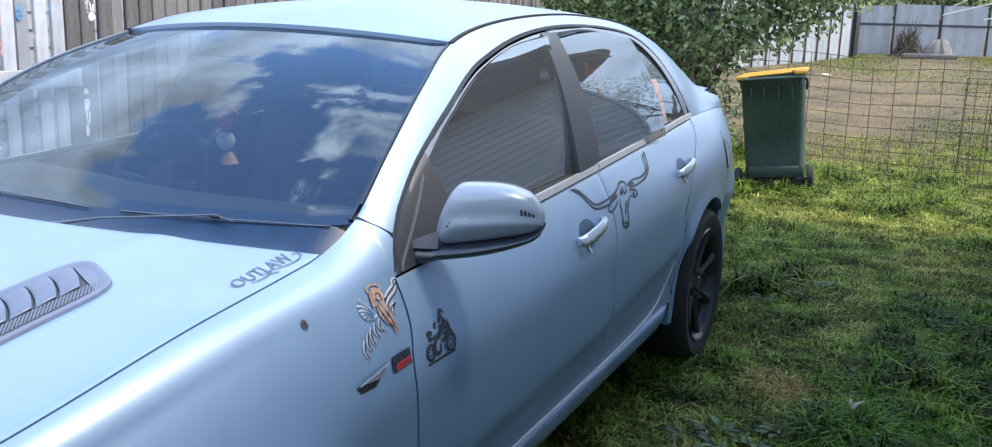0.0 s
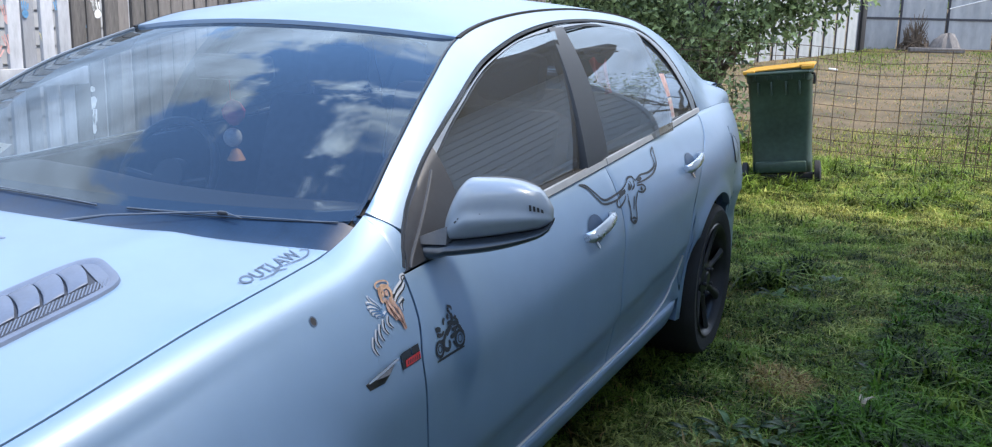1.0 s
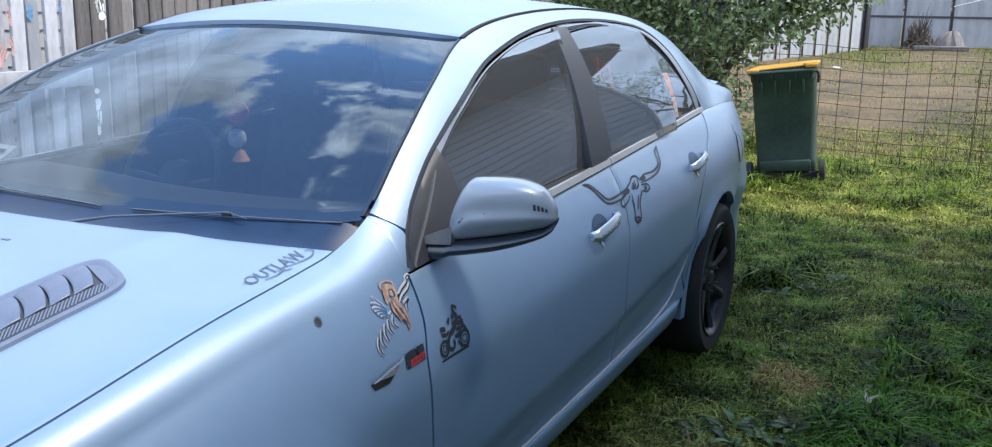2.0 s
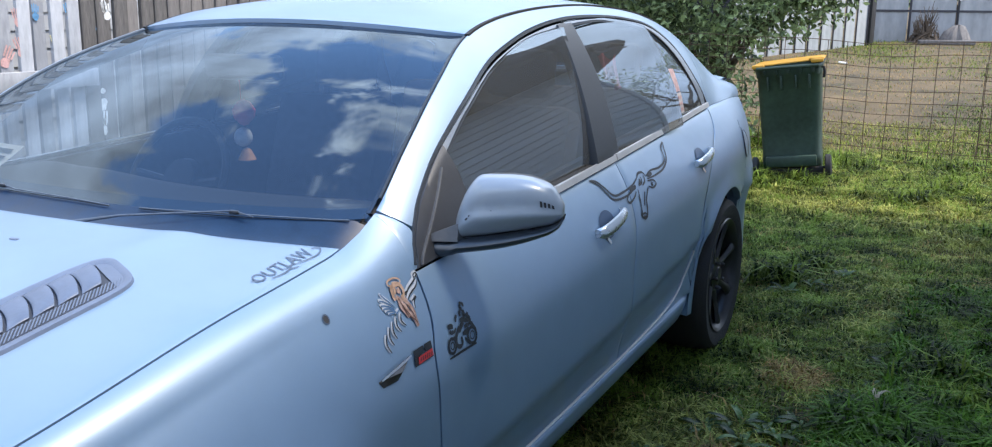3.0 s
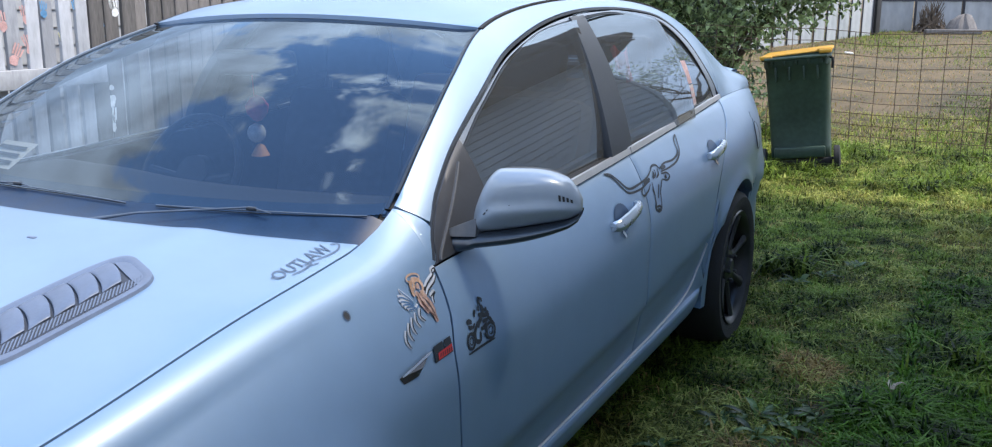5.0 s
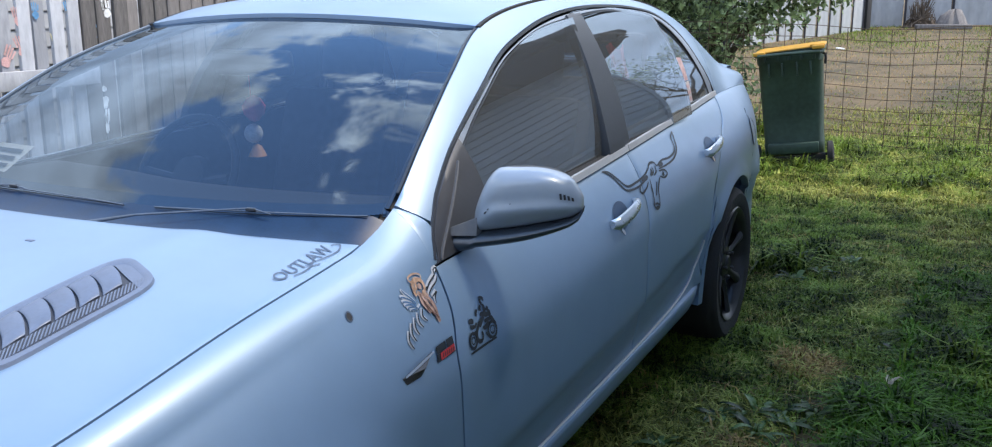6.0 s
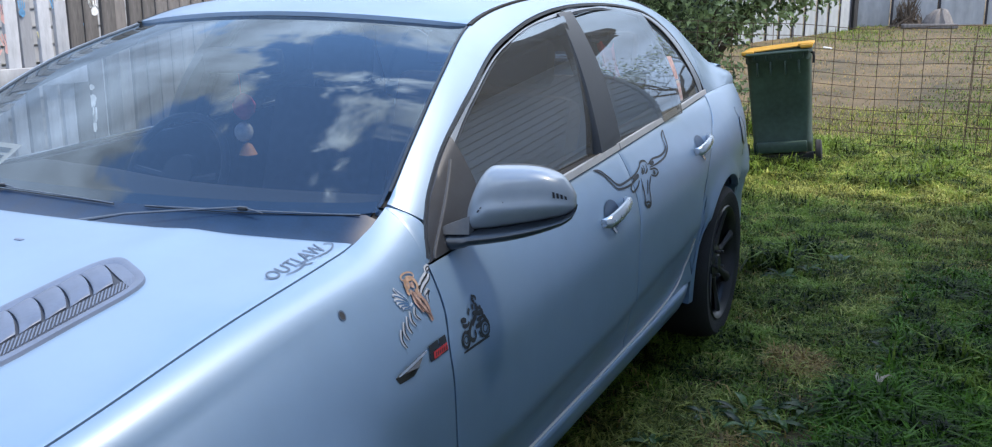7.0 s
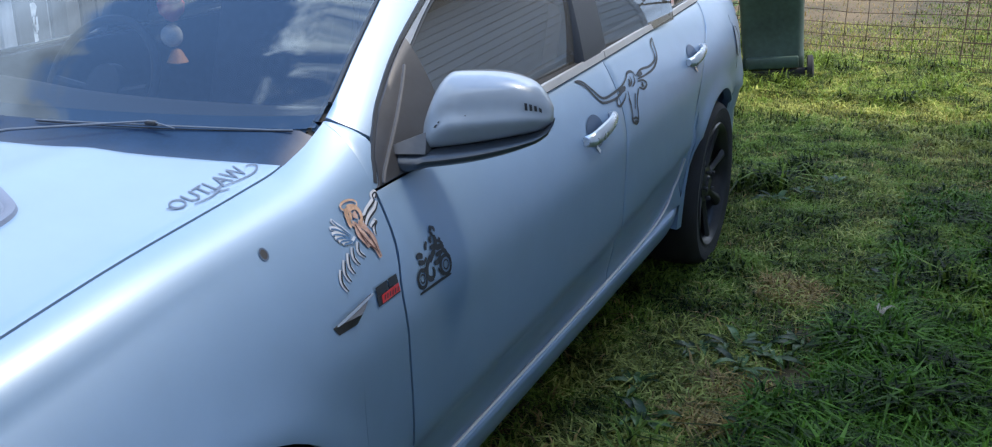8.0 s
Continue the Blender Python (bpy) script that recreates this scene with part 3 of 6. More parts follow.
    rim_z = spline([(.42, .314), (1.0, .325), (1.6, .337), (1.95, .352), (2.15, .374), (2.26, .41), (2.325, .47), (2.365, .55)])
    strip(s, lambda t, sx=sx: (sx * (lower(t, rim_z(t)) + .003), t, rim_z(t)), span(.42, 1.9, 20) + span(1.95, 2.355, 24), .006, .003, (sx, 0, .6))
    part("sill_edge", s, SATIN, car)

    # screen pillar, roof rail and rear quarter above the belt
    s = Shape()
    upper_panel(s, lambda v: .482 - .045 * v, const(2.90), lambda y: frame_s(y) if y < 2.885 else 0, const(1.0), sx, 90, 10, 0, .012, .0015)
    part("roof_rail", s, PAINT, car)
    s = Shape()
    # quarter below the belt, aft of the door's shut line
    r, c = .375, AXLE_R
    def quarter(u, v, sx=sx):
        y = 2.41 + (3.97 - 2.41) * u
        for _ in range(5):
            zb = .33 + math.sqrt(max(r * r - (y - c) ** 2, 0)) if abs(y - c) < r else .26
            z = zb + (belt(y) - zb) * v
            y = gap_rear(z) + GAP + (3.97 - gap_rear(z) - GAP) * u
        zb = .33 + math.sqrt(max(r * r - (y - c) ** 2, 0)) if abs(y - c) < r else .26
        z = zb + (belt(y) - zb) * v
        return sx * lower(y, z), y, z
    sheet(s, quarter, rimmed(0, 1, 110, .002), rimmed(0, 1, 26, .006), (sx, 0, 0), .002, .03)
    def hip(u, v, sx=sx):
        y = 2.888 + (3.97 - 2.888) * u
        p = upper(y, v)
        return sx * p[0], p[1], p[2]
    sheet(s, hip, rimmed(0, 1, 40, .004), rimmed(0, 1, 14, .006), (sx, 0, .5), 0, .01)
    part("rear_quarter", s, PAINT, car)
    s = Shape()
    def lamp(u, v, sx=sx):
        y, z = 3.80 + .17 * u, .80 + .17 * v + .03 * u
        return sx * (lower(y, z) + .004), y, z
    sheet(s, lamp, rimmed(0, 1, 10, .02), rimmed(0, 1, 6, .03), (sx, 0, 0), .003, .02)
    part("tail_lamp", s, LENS_RED, car, "red tail lamp")
    s = Shape()
    def flap(u, v, sx=sx):
        a, q = 2 * math.pi * u, .060 * v
        y, z = 3.20 + q * math.cos(a), .84 + q * math.sin(a)
        return sx * (lower(y, z) + .004), y, z
    if sx > 0:
        s.grid(flap, span(0, 1, 40), [.001, .2, .4, .6, .8, .95, 1])
        lid_ob = part("fuel_flap", s, PAINT, car)
        s = Shape()
        s.tube([flap(u, 1.0) for u in span(0, 1, 40)], .0010, 5)
        part("flap_gap", s, RUBBER, lid_ob)
    s = Shape()
    def light(u, v, sx=sx):
        y, z = -.78 + .42 * u, .60 + .17 * v + .05 * u
        return sx * (lower(y, z) + .004), y, z
    sheet(s, light, rimmed(0, 1, 10, .02), rimmed(0, 1, 6, .03), (sx, 0, 0), .003, .02)
    part("head_lamp", s, LENS_CLEAR, car, "clear head lamp")
    # wheel-arch liners
    for name, c, r in (("front", AXLE_F, .345), ("rear", AXLE_R, .375)):
        s = Shape()
        s.grid(lambda u, v: (sx * (.86 - .275 * v), c + (r + .005) * math.cos(u), .33 + (r + .005) * math.sin(u)), span(-.25, math.pi + .25, 28), [0, .1, 1])
        s.grid(lambda u, v: (sx * .585, c + r * v * math.cos(u), .33 + r * v * math.sin(u)), span(0, 2 * math.pi, 24), [.01, 1])
        part("arch_liner", s, DARK, car)


# bonnet
def bonnet_z(x, y):
    ex, ez = edge(y)
    k = max(0, 1 - (x / max(ex, .1)) ** 2)
    rise = .030 * k ** .8
    ridge = .006 * math.exp(-((abs(x) - .40 - .1 * (y + .3)) / .05) ** 2) * k
    return ez + rise * min(1, (y + .82) / .3) + ridge


def bonnet_back(x):
    return .178 + .205 * x ** 2


def bonnet(u, v):
    y = -.80
    for _ in range(4):
        ex = edge(y)[0] - .0042
        x = (2 * u - 1) * ex
        yf = -.79 + .22 * abs(2 * u - 1) ** 2.5
        y = yf + (bonnet_back(x) - yf) * v
    return x, y, bonnet_z(x, y) + .002


s = Shape()
sheet(s, bonnet, rimmed(0, 1, 84, .003), rimmed(0, 1, 84, .003), (0, 0, 1), .0015, .02)
hood = part("bonnet", s, PAINT, car, "pale blue bonnet with two louvred vents")


def louvre(sx):
    """Bonnet vent: raised frame, five scoops and a ribbed strip."""
    ax, ay = .497 * sx, -.150  # middle of the vent
    way = Vector((.01 * sx, .32, 0)).normalized()
    across = Vector((way.y, -way.x, 0)) * sx

    def at(a, b, h=0.0):
        p = Vector((ax, ay, 0)) + way * a + across * b
        return p.x, p.y, bonnet_z(p.x, p.y) + .002 + h

    def outline(t, grow=0.0):
        c, d = math.cos(t), math.sin(t)
        a = (.165 + grow) * math.copysign(abs(c) ** .38, c)
        b = (.072 + grow) * math.copysign(abs(d) ** .5, d)
        return a - .030 * b / .072, b

    f = Shape()
    levels = [(.006, -.002), (.003, .006), (-.006, .007), (-.013, .004), (-.016, -.004)]
    f.grid(lambda u, v: at(*outline(u, levels[v][0]), levels[v][1]), span(0, 2 * math.pi, 64)[:-1], range(5), closed=True)
    part("vent_frame", f, VENT, hood, "blue-grey moulded vent frame")
    f = Shape()
    f.grid(lambda u, v: at(*[q * v for q in outline(u, -.014)], .0015), span(0, 2 * math.pi, 64)[:-1], [.001, .5, 1], closed=True)
    part("vent_floor", f, VENT_DARK, hood)
    for k in range(6):
        a0 = -.158 + .047 * k
        f = Shape()
        def blade(u, v, a0=a0):
            b = -.058 + .080 * u
            bend = .006 * (u - .35) ** 2 * 4
            return at(a0 + .041 * v - bend - .030 * b / .072, b, .002 + (.005 + .006 * math.sin(math.pi * .62 * v) ** 1.2) * (1 - .55 * abs(2 * u - 1) ** 2.6))
        sheet(f, blade, rimmed(0, 1, 10, .03), rimmed(0, 1, 6, .03), (0, 0, 1), .001, .006)
        part("vent_louvre", f, VENT, hood)
    f = Shape()
    f.grid(lambda u, v: at(.126 + .028 * v - .030 * (-.058 + .112 * u) / .072, -.058 + .112 * u, .004), span(0, 1, 8), [0, .5, 1])
    part("vent_plate", f, VENT, hood)
    f = Shape()
    f.grid(lambda u, v: at(-.165 + .30 * u, .026 + .031 * v, .0030), span(0, 1, 24), [0, .5, 1])
    part("vent_ledge", f, VENT_LEDGE, hood)
    for k in range(36):
        a0 = -.150 + .0077 * k
        f = Shape()
        c = [at(a0 + .012, .028, .0052), at(a0 + .0152, .028, .0052), at(a0 - .0136, .055, .0052), at(a0 - .0168, .055, .0052)]
        lowc = [(p[0], p[1], p[2] - .0024) for p in c]
        f.v += c + lowc
        f.f += [(0, 1, 2, 3), (0, 1, 5, 4), (1, 2, 6, 5), (2, 3, 7, 6), (3, 0, 4, 7)]
        part("vent_rib", f, VENT, hood)


louvre(1)
louvre(-1)
for x in (.168, -.168):
    s = Shape().box(x - .011, x + .011, .043, .054, bonnet_z(x, .048) - .004, bonnet_z(x, .048) + .004, .003)
    part("washer_jet", s, VENT, hood)


# cowl, windscreen, roof, rear screen, boot
def screen(u, v):
    """Windscreen: u across from -1 to 1, v from the cowl to the roof."""
    y = .405 + (1.135 - .405) * v
    ex, ez = edge(y)
    ex -= .012
    even = .5 * (1 - v)
    bow = (.155 - .075 * v) * ((1 - even) * (1 - u * u) + even * (1 - u ** 4))
    return u * ex, y - bow, ez - .008 + (.018 + .012 * v) * (1 - u * u) - .02 * (1 - v) * (1 - u * u) + .004 * max(0, (abs(u) - .91) / .09) ** 2


s = Shape()
sheet(s, screen, span(-1, 1, 40), span(.015, 1, 26), (0, -.5, .8), 0, .005)
screen_ob = part("windscreen", s, GLASS_FRONT, car, "clear windscreen reflecting clouds and fence")
screen_ob.visible_shadow = False
def frit(u, v):
    if u <= 1:      # up the left edge
        p = screen(-1.018 + .038 * v, u)
    elif u <= 2:
        p = screen(-.98 + 1.96 * (u - 1), 1 - .008 * v)
    else:
        p = screen(1.018 - .038 * v, 3 - u)
    return p[0], p[1] + .004, p[2] - .0125
for a, b in ((0, 1), (1.0001, 2), (2.0001, 3)):
    s = Shape()
    s.grid(frit, span(a, b, 52), [0, .5, 1])
    part("screen_surround", s, BLACK_PLASTIC, car, "black edge of the windscreen")
s = Shape()
s.grid(lambda u, v: (lambda p: (p[0], p[1] + .003, p[2] - .0075))(screen(u, .012 + .06 * v)), span(-.98, .98, 40), [0, .5, 1])
part("screen_foot", s, COWL, car, "black lower edge of the windscreen")
s = Shape()
def cowl(u, v):
    x = u * .770
    yb = bonnet_back(x) - .03
    p = screen(u, .022)
    y = yb + (p[1] - yb) * v
    z0 = bonnet_z(x * .99, min(yb, .29)) - .012
    return x, y, z0 + (p[2] + .002 - z0) * v - .010 * math.sin(math.pi * v) - .03 * max(0, (abs(u) - .94) / .06)
s.grid(cowl, span(-1, 1, 40), span(0, 1, 8))
part("cowl", s, COWL, car, "black plastic cowl under the windscreen")


def wiper(x0, x1, lift):
    top = lambda x, h: Vector(screen(x / .74, .005 + lift - .010 * max(0, (x - x0) / (x1 - x0)) ** 5)) + Vector((0, -.006, h))
    s = Shape()
    s.tube([top(x, .0040 + .003 * math.sin(math.pi * (x - x0) / (x1 - x0))) for x in span(x0, x1, 14)], .0016, 6)
    w = part("wiper", s, WIPER, car)
    s = Shape()
    s.tube([top(x, .0022) for x in span(x0, x1, 14)], .0009, 6)
    part("wiper_rubber", s, RUBBER, w)
    s = Shape()
    m = top((x0 + x1) / 2, .010)
    e = Vector(cowl((x0 - .10) / .770, .25)) + Vector((0, 0, .01))
    s.tube([e, e.lerp(m, .3) + Vector((0, 0, .008)), m + Vector((0, 0, .004)), m + Vector((.05, 0, -.004))], [.0045, .0025, .0018, .0014], 8)
    part("wiper_arm", s, WIPER, w)
    s = Shape().box(m.x - .012, m.x + .012, m.y - .005, m.y + .005, m.z - .003, m.z + .005, .003)
    part("wiper_clip", s, TRIM, w)


wiper(.27, .715, .012)
wiper(-.50, .19, .020)


def roof(u, v):
    yf = 1.135 - .08 * (1 - u * u)
    yr = 2.56 + .10 * (1 - u * u)
    y = yf + (yr - yf) * v
    ex, ez = edge(min(max(y, 1.135), 2.6))
    ex -= .008
    return u * ex, y, ez + .004 + (.034 + .006 * min(v / .2, 1)) * (1 - u * u) * (1 - .35 * max(0, (v - .75) / .25))


s = Shape()
sheet(s, roof, rimmed(-1, 1, 40, .012), rimmed(0, 1, 40, .006), (0, 0, 1), .003, .015)
part("roof", s, PAINT, car)
for sx in (1, -1):
    s = Shape()
    strip(s, lambda t: (sx * (edge(t)[0] - .003), t, edge(t)[1] + .0), span(1.13, 2.62, 40), .014, .003, (0, 0, 1))
    part("roof_moulding", s, RUBBER, car)
    # added over the pillar's bright edge; far one paler, its light in the colour
    s = Shape()
    strip(s, lambda t: (sx * (edge(t)[0] - .0075), t, edge(t)[1] - .003), span(.47, 1.125, 34), .007, .003, (0, -.3, 1))
    part("screen_moulding", s, TRIM if sx > 0 else FRAME, car)
    s = Shape()
    upper_panel(s, const(.56), const(1.14), lambda y: frame_s(y) + .01, const(.985), sx, 20, 5, -.028, .004)
    part("pillar_lining", s, CLOTH, car, "grey screen pillar lining")


def rear_screen(u, v):
    y = 2.60 + .78 * v
    ex, ez = edge(y)
    return u * (ex - .02), y + .09 * (1 - u * u), ez - .004 + .03 * (1 - u * u) * (1 - .7 * v)


s = Shape()
sheet(s, rear_screen, span(-1, 1, 24), span(0, 1, 16), (0, .5, .8), 0, .005)
ob = part("rear_window", s, GLASS_TINT, car, "dark tinted rear window")
ob.visible_shadow = False


def boot(u, v):
    y = 3.40 + .57 * v + (.06 * (1 - u * u))
    ex, ez = edge(min(y, 3.98))
    return u * (ex - .004), y, ez + .002 + .018 * (1 - u * u)


s = Shape()
sheet(s, boot, rimmed(-1, 1, 24, .01), rimmed(0, 1, 14, .01), (0, 0, 1), .003, .02)
lid = part("boot_lid", s, PAINT, car)
s = Shape()
def wing_sec(u, v):
    a = 2 * math.pi * v
    h = .035 * (1 - .75 * abs(u) ** 4)
    return u * .62, 3.93 - .10 * abs(u) ** 3 + .06 * math.cos(a), 1.07 + h + .009 * math.sin(a)
s.grid(wing_sec, span(-1, 1, 30), span(0, 1, 16))
part("boot_spoiler", s, PAINT, lid)
for x in (-.42, .42):
    s = Shape().box(x - .03, x + .03, 3.87, 3.97, 1.05, 1.11, .01)
    part("spoiler_foot", s, PAINT, lid)


# rear and front ends
def tail(u, v):
    a = u * math.pi / 2
    z = .26 + (1.03 - .26) * v
    out = .11 * math.cos(a) + .03 * math.sin(math.pi * min(v * 1.5, 1))
    w = .72 - .03 * (v - .4) ** 2 * 4
    if v > .9:
        w -= (v - .9) * 1.3
    return w * math.sin(a) / 1.0, 3.97 + out * math.cos(a) ** .5, z


s = Shape()
s.grid(tail, span(-1, 1, 30), span(0, 1, 20))
part("rear_bumper", s, PAINT, car)


def nose(u, v):
    a = u * math.pi / 2
    z = .20 + (.80 - .20) * v
    out = (.16 + .05 * math.sin(math.pi * v)) * math.cos(a) ** .6
    return .77 * math.sin(a), -.76 - out, z


s = Shape()
s.grid(nose, span(-1, 1, 30), span(0, 1, 16))
bumper = part("front_bumper", s, PAINT, car)
s = Shape()
def nose_top(u, v):
    a = Vector(bonnet(u, 0)) - Vector((0, 0, .006))
    b = Vector(nose(math.asin(max(-1, min(1, a.x / .77))) / (math.pi / 2), 1))
    p = a.lerp(b, v)
    return p.x, p.y, p.z + .012 * math.sin(math.pi * v)
s.grid(nose_top, span(.0, 1, 40), span(0, 1, 6))
part("bumper_top", s, PAINT, bumper)
s = Shape()
s.grid(lambda u, v: (u * .45, nose(.37 * u, .25 + .3 * v)[1] - .006, .32 + .20 * v), span(-1, 1, 14), span(0, 1, 4))
part("grille", s, BLACK_PLASTIC, bumper, "black lower grille")
for sx in (1, -1):
    s = Shape()
    def corner(u, v):
        y = -.80 + .19 * u
        z = .26 + (belt(y) - .26) * v
        return sx * lower(y, z), y, z
    s.grid(corner, span(0, 1, 8), span(0, 1, 14))
    s.grid(lambda u, v: (lambda p: (sx * p[0], p[1], p[2]))(upper(-.80 + .19 * u, v)), span(0, 1, 8), span(0, 1, 6))
    part("bumper_corner", s, PAINT, bumper)
s = Shape().box(-.70, .70, -.70, 3.9, .19, .30, .03)
part("underbody", s, DARK, car)
s = Shape().box(-.57, .57, -.62, .26, .30, .72, .03)
part("engine_bay", s, DARK, car)
for sx in (1, -1):
    s = Shape()
    for x0 in (.068, .09):
        s.grid(lambda u, v: (sx * (belt_x(.45 + 2.3 * u) - x0), .45 + 2.3 * u, .24 + (belt(.45 + 2.3 * u) + .018 - .24) * v), span(0, 1, 20), [0, .5, 1])
    s.grid(lambda u, v: (sx * (belt_x(.45 + 2.3 * u) - .068 - .022 * v), .45 + 2.3 * u, belt(.45 + 2.3 * u) + .018), span(0, 1, 20), [0, 1])
    part("door_lining", s, CLOTH, car)
s = Shape().box(-.57, .57, 3.26, 3.92, .30, .96, .03)
part("boot_floor", s, DARK, car)


# wheels
def wheel():
    w = new("wheel")
    w.parent = car
    s = Shape().lathe([(.235, .095), (.262, .108), (.30, .112), (.318, .098), (.329, .07), (.331, 0), (.329, -.07), (.318, -.098), (.26, -.11), (.235, -.095)], 64)
    part("tyre", s, RUBBER, w, "black road tyre")
    s = Shape().lathe([(.244, .102), (.240, .108), (.226, .100), (.212, .07), (.208, -.09), (.24, -.10)], 64)
    part("rim", s, RIM, w, "black alloy rim")
    s = Shape().lathe([(.001, .088), (.030, .088), (.034, .080), (.07, .074), (.078, .05), (.08, -.02)], 32)
    part("hub", s, RIM, w)
    for k in range(7):
        a = 2 * math.pi * k / 7
        s = Shape()
        def spoke(u, v):
            r = .05 + .172 * u
            h = (.028 - .012 * math.sin(math.pi * u)) * (2 * v - 1)
            x = .074 + .024 * u ** 1.5 - .012 * abs(2 * v - 1) ** 2
            return x, r * math.cos(a) - h * math.sin(a), r * math.sin(a) + h * math.cos(a)
        sheet(s, spoke, span(0, 1, 8), span(0, 1, 6), (1, 0, 0), .001, .03)
        part("spoke", s, RIM, w)
    for k in range(5):
        a = 2 * math.pi * (k + .3) / 5
        s = Shape().lathe([(.001, .096), (.005, .096), (.007, .092), (.007, .07)], 6, centre=(0, .055 * math.cos(a), .055 * math.sin(a)))
        part("wheel_nut", s, RIM, w)
    s = Shape().lathe([(.06, -.02), (.16, -.02), (.16, -.045), (.06, -.045)], 40)
    part("brake_disc", s, SATIN, w)
    return w


first = wheel()
first.matrix_basis = pose(.808, AXLE_F, .325, 8, 0, 0)
for x, y, turn, spin in ((.815, AXLE_R + .02, 0, 20), (-.808, AXLE_F, 180, 40), (-.815, AXLE_R + .02, 180, 75)):
    copy_thing(first, pose(x, y, .325, 0, 0, turn) @ pose(0, 0, 0, spin, 0, 0))


# door mirrors
def mirror(sx, parent):
    def frame_pt(a, b, d):
        """a outwards, b up, d towards the front."""
        o = Vector((.865, .585, .993))
        ax, dx = Vector((.905, .425, 0)), Vector((.30, -.95, 0))
        p = o + ax * a + Vector((0, 0, b)) + dx * d
        return sx * p.x, p.y, p.z

    def top_line(a):
        t = .088 * (1 - 1.15 * max(0, (.062 - a) / .062) ** 2.1)
        return t - .040 * max(0, (a - .10) / .13) ** 2.6 - .024 * max(0, (a - .195) / .033) ** 2

    def low_line(a):
        return -.046 + .036 * max(0, a / .23) ** 1.3 + .010 * max(0, (a - .195) / .033) ** 2

    s = Shape()
    def cap(u, v):
        a = .002 + .226 * u
        t, b = top_line(a), low_line(a)
        h = b + (t - b) * v
        e = 1 - abs(2 * u - 1) ** 3.2
        g = 1 - abs(2 * v - 1) ** 3.0
        crease = .007 * math.exp(-((v - .34) / .12) ** 2)
        return frame_pt(a, h, .02 + .060 * max(e, 0) ** .38 * max(g, 0) ** .38 + crease * e)
    s.grid(cap, [0, .01, .03] + span(.06, .94, 24) + [.97, .99, 1], [0, .01, .03] + span(.06, .94, 18) + [.97, .99, 1])
    house = part("door_mirror", s, CAP_PAINT, car, "blue door mirror with a dark base", 60)
    s = Shape()
    def rim(u, v):
        """Back shell round the glass."""
        k = 2 * math.pi * u
        x = .115 + .113 * math.copysign(abs(math.cos(k)) ** .6, math.cos(k))
        t, b = top_line(x), low_line(x)
        y = (t + b) / 2 + (t - b) / 2 * math.copysign(abs(math.sin(k)) ** .6, math.sin(k))
        return frame_pt(.115 + (x - .115) * (1 - .04 * v), y * (1 - .05 * v), .022 - .05 * v)
    s.grid(rim, span(0, 1, 40)[:-1], [0, .5, 1], closed=True)
    part("mirror_shell", s, BLACK_PLASTIC, house)
    s = Shape()
    s.grid(lambda u, v: Vector(rim(u, 1)).lerp(Vector(frame_pt(.115, .02, -.028)), 1 - v), span(0, 1, 40)[:-1], [.02, 1], closed=True)
    part("mirror_glass", s, CHROME, house)
    s = Shape()
    def foot(u, v):
        a = -.055 + .283 * u
        k = 2 * math.pi * v
        top = low_line(max(a, 0)) + .003 if a > 0 else -.046
        th = .037 * (1 - .55 * max(0, (u - .45) / .55) ** 2) + .012 * max(0, 1 - u / .2)
        dep = .048 * (1 - .25 * max(0, (u - .7) / .3) ** 2) * (1 if u > .2 else .75 + 1.25 * u)
        if u > .97:
            th *= .5
        return frame_pt(a, top - th / 2 + th / 2 * math.sin(k), .022 + dep * math.cos(k))
    s.grid(foot, span(0, .97, 26) + [1], span(0, 1, 20))
    part("mirror_base", s, MIRROR_BASE, house, "black lower mirror housing")
    s = Shape()
    tri = [(-.080, -.048, .05), (.012, -.012, .055), (.012, -.048, .066), (-.078, -.051, .052)]
    s.v += [frame_pt(*p) for p in tri] + [frame_pt(p[0] + .01, p[1], p[2] - .03) for p in tri]
    s.f += [(0, 1, 2, 3), (0, 1, 5, 4), (1, 2, 6, 5), (2, 3, 7, 6), (3, 0, 4, 7)]
    part("mirror_neck", s, SAIL, house)
    for k in range(4):
        s = Shape()
        u0 = .80 + .035 * k
        q = []
        for du, dv in ((0, 0), (.02, 0), (.014, .13 - .012 * k), (-.006, .13 - .012 * k)):
            p = Vector(cap(u0 + du, .52 + dv)) 
            q.append(tuple(p + Vector((sx * .0012, -.002, 0))))
        s.v, s.f = q, [(0, 1, 2, 3)]
        part("mirror_mark", s, INK, house)


    for u0, v0, r in ((.13, .42, .0032), (.155, .45, .002), (.36, .47, .0013)):
        s = Shape()
        q = [Vector(cap(u0 + r * 4.4 * math.cos(a) * (1 + .4 * math.sin(3 * a)), v0 + r * 7 * math.sin(a))) + Vector((sx * .0006, -.0012, 0)) for a in span(0, 2 * math.pi, 9)[:-1]]
        s.v, s.f = [tuple(p) for p in q], [tuple(range(9))]
        part("paint_chip", s, INK, house)


mirror(1, car)
mirror(-1, car)


# ---- ground and setting ----
def ground_z(x, y):
    return .035 * max(0, y - 9.5) + .012 * math.sin(x * 1.7 + y * .6) * math.sin(y * 1.3 - x * .4) * min(1, max(0, y - 3.2))


SOIL = mat("soil", (0.058, 0.048, 0.016), 0.95, 0, 0.4, 1.1, 0.8, 40, second=(0.125, 0.085, 0.042))
s = Shape()
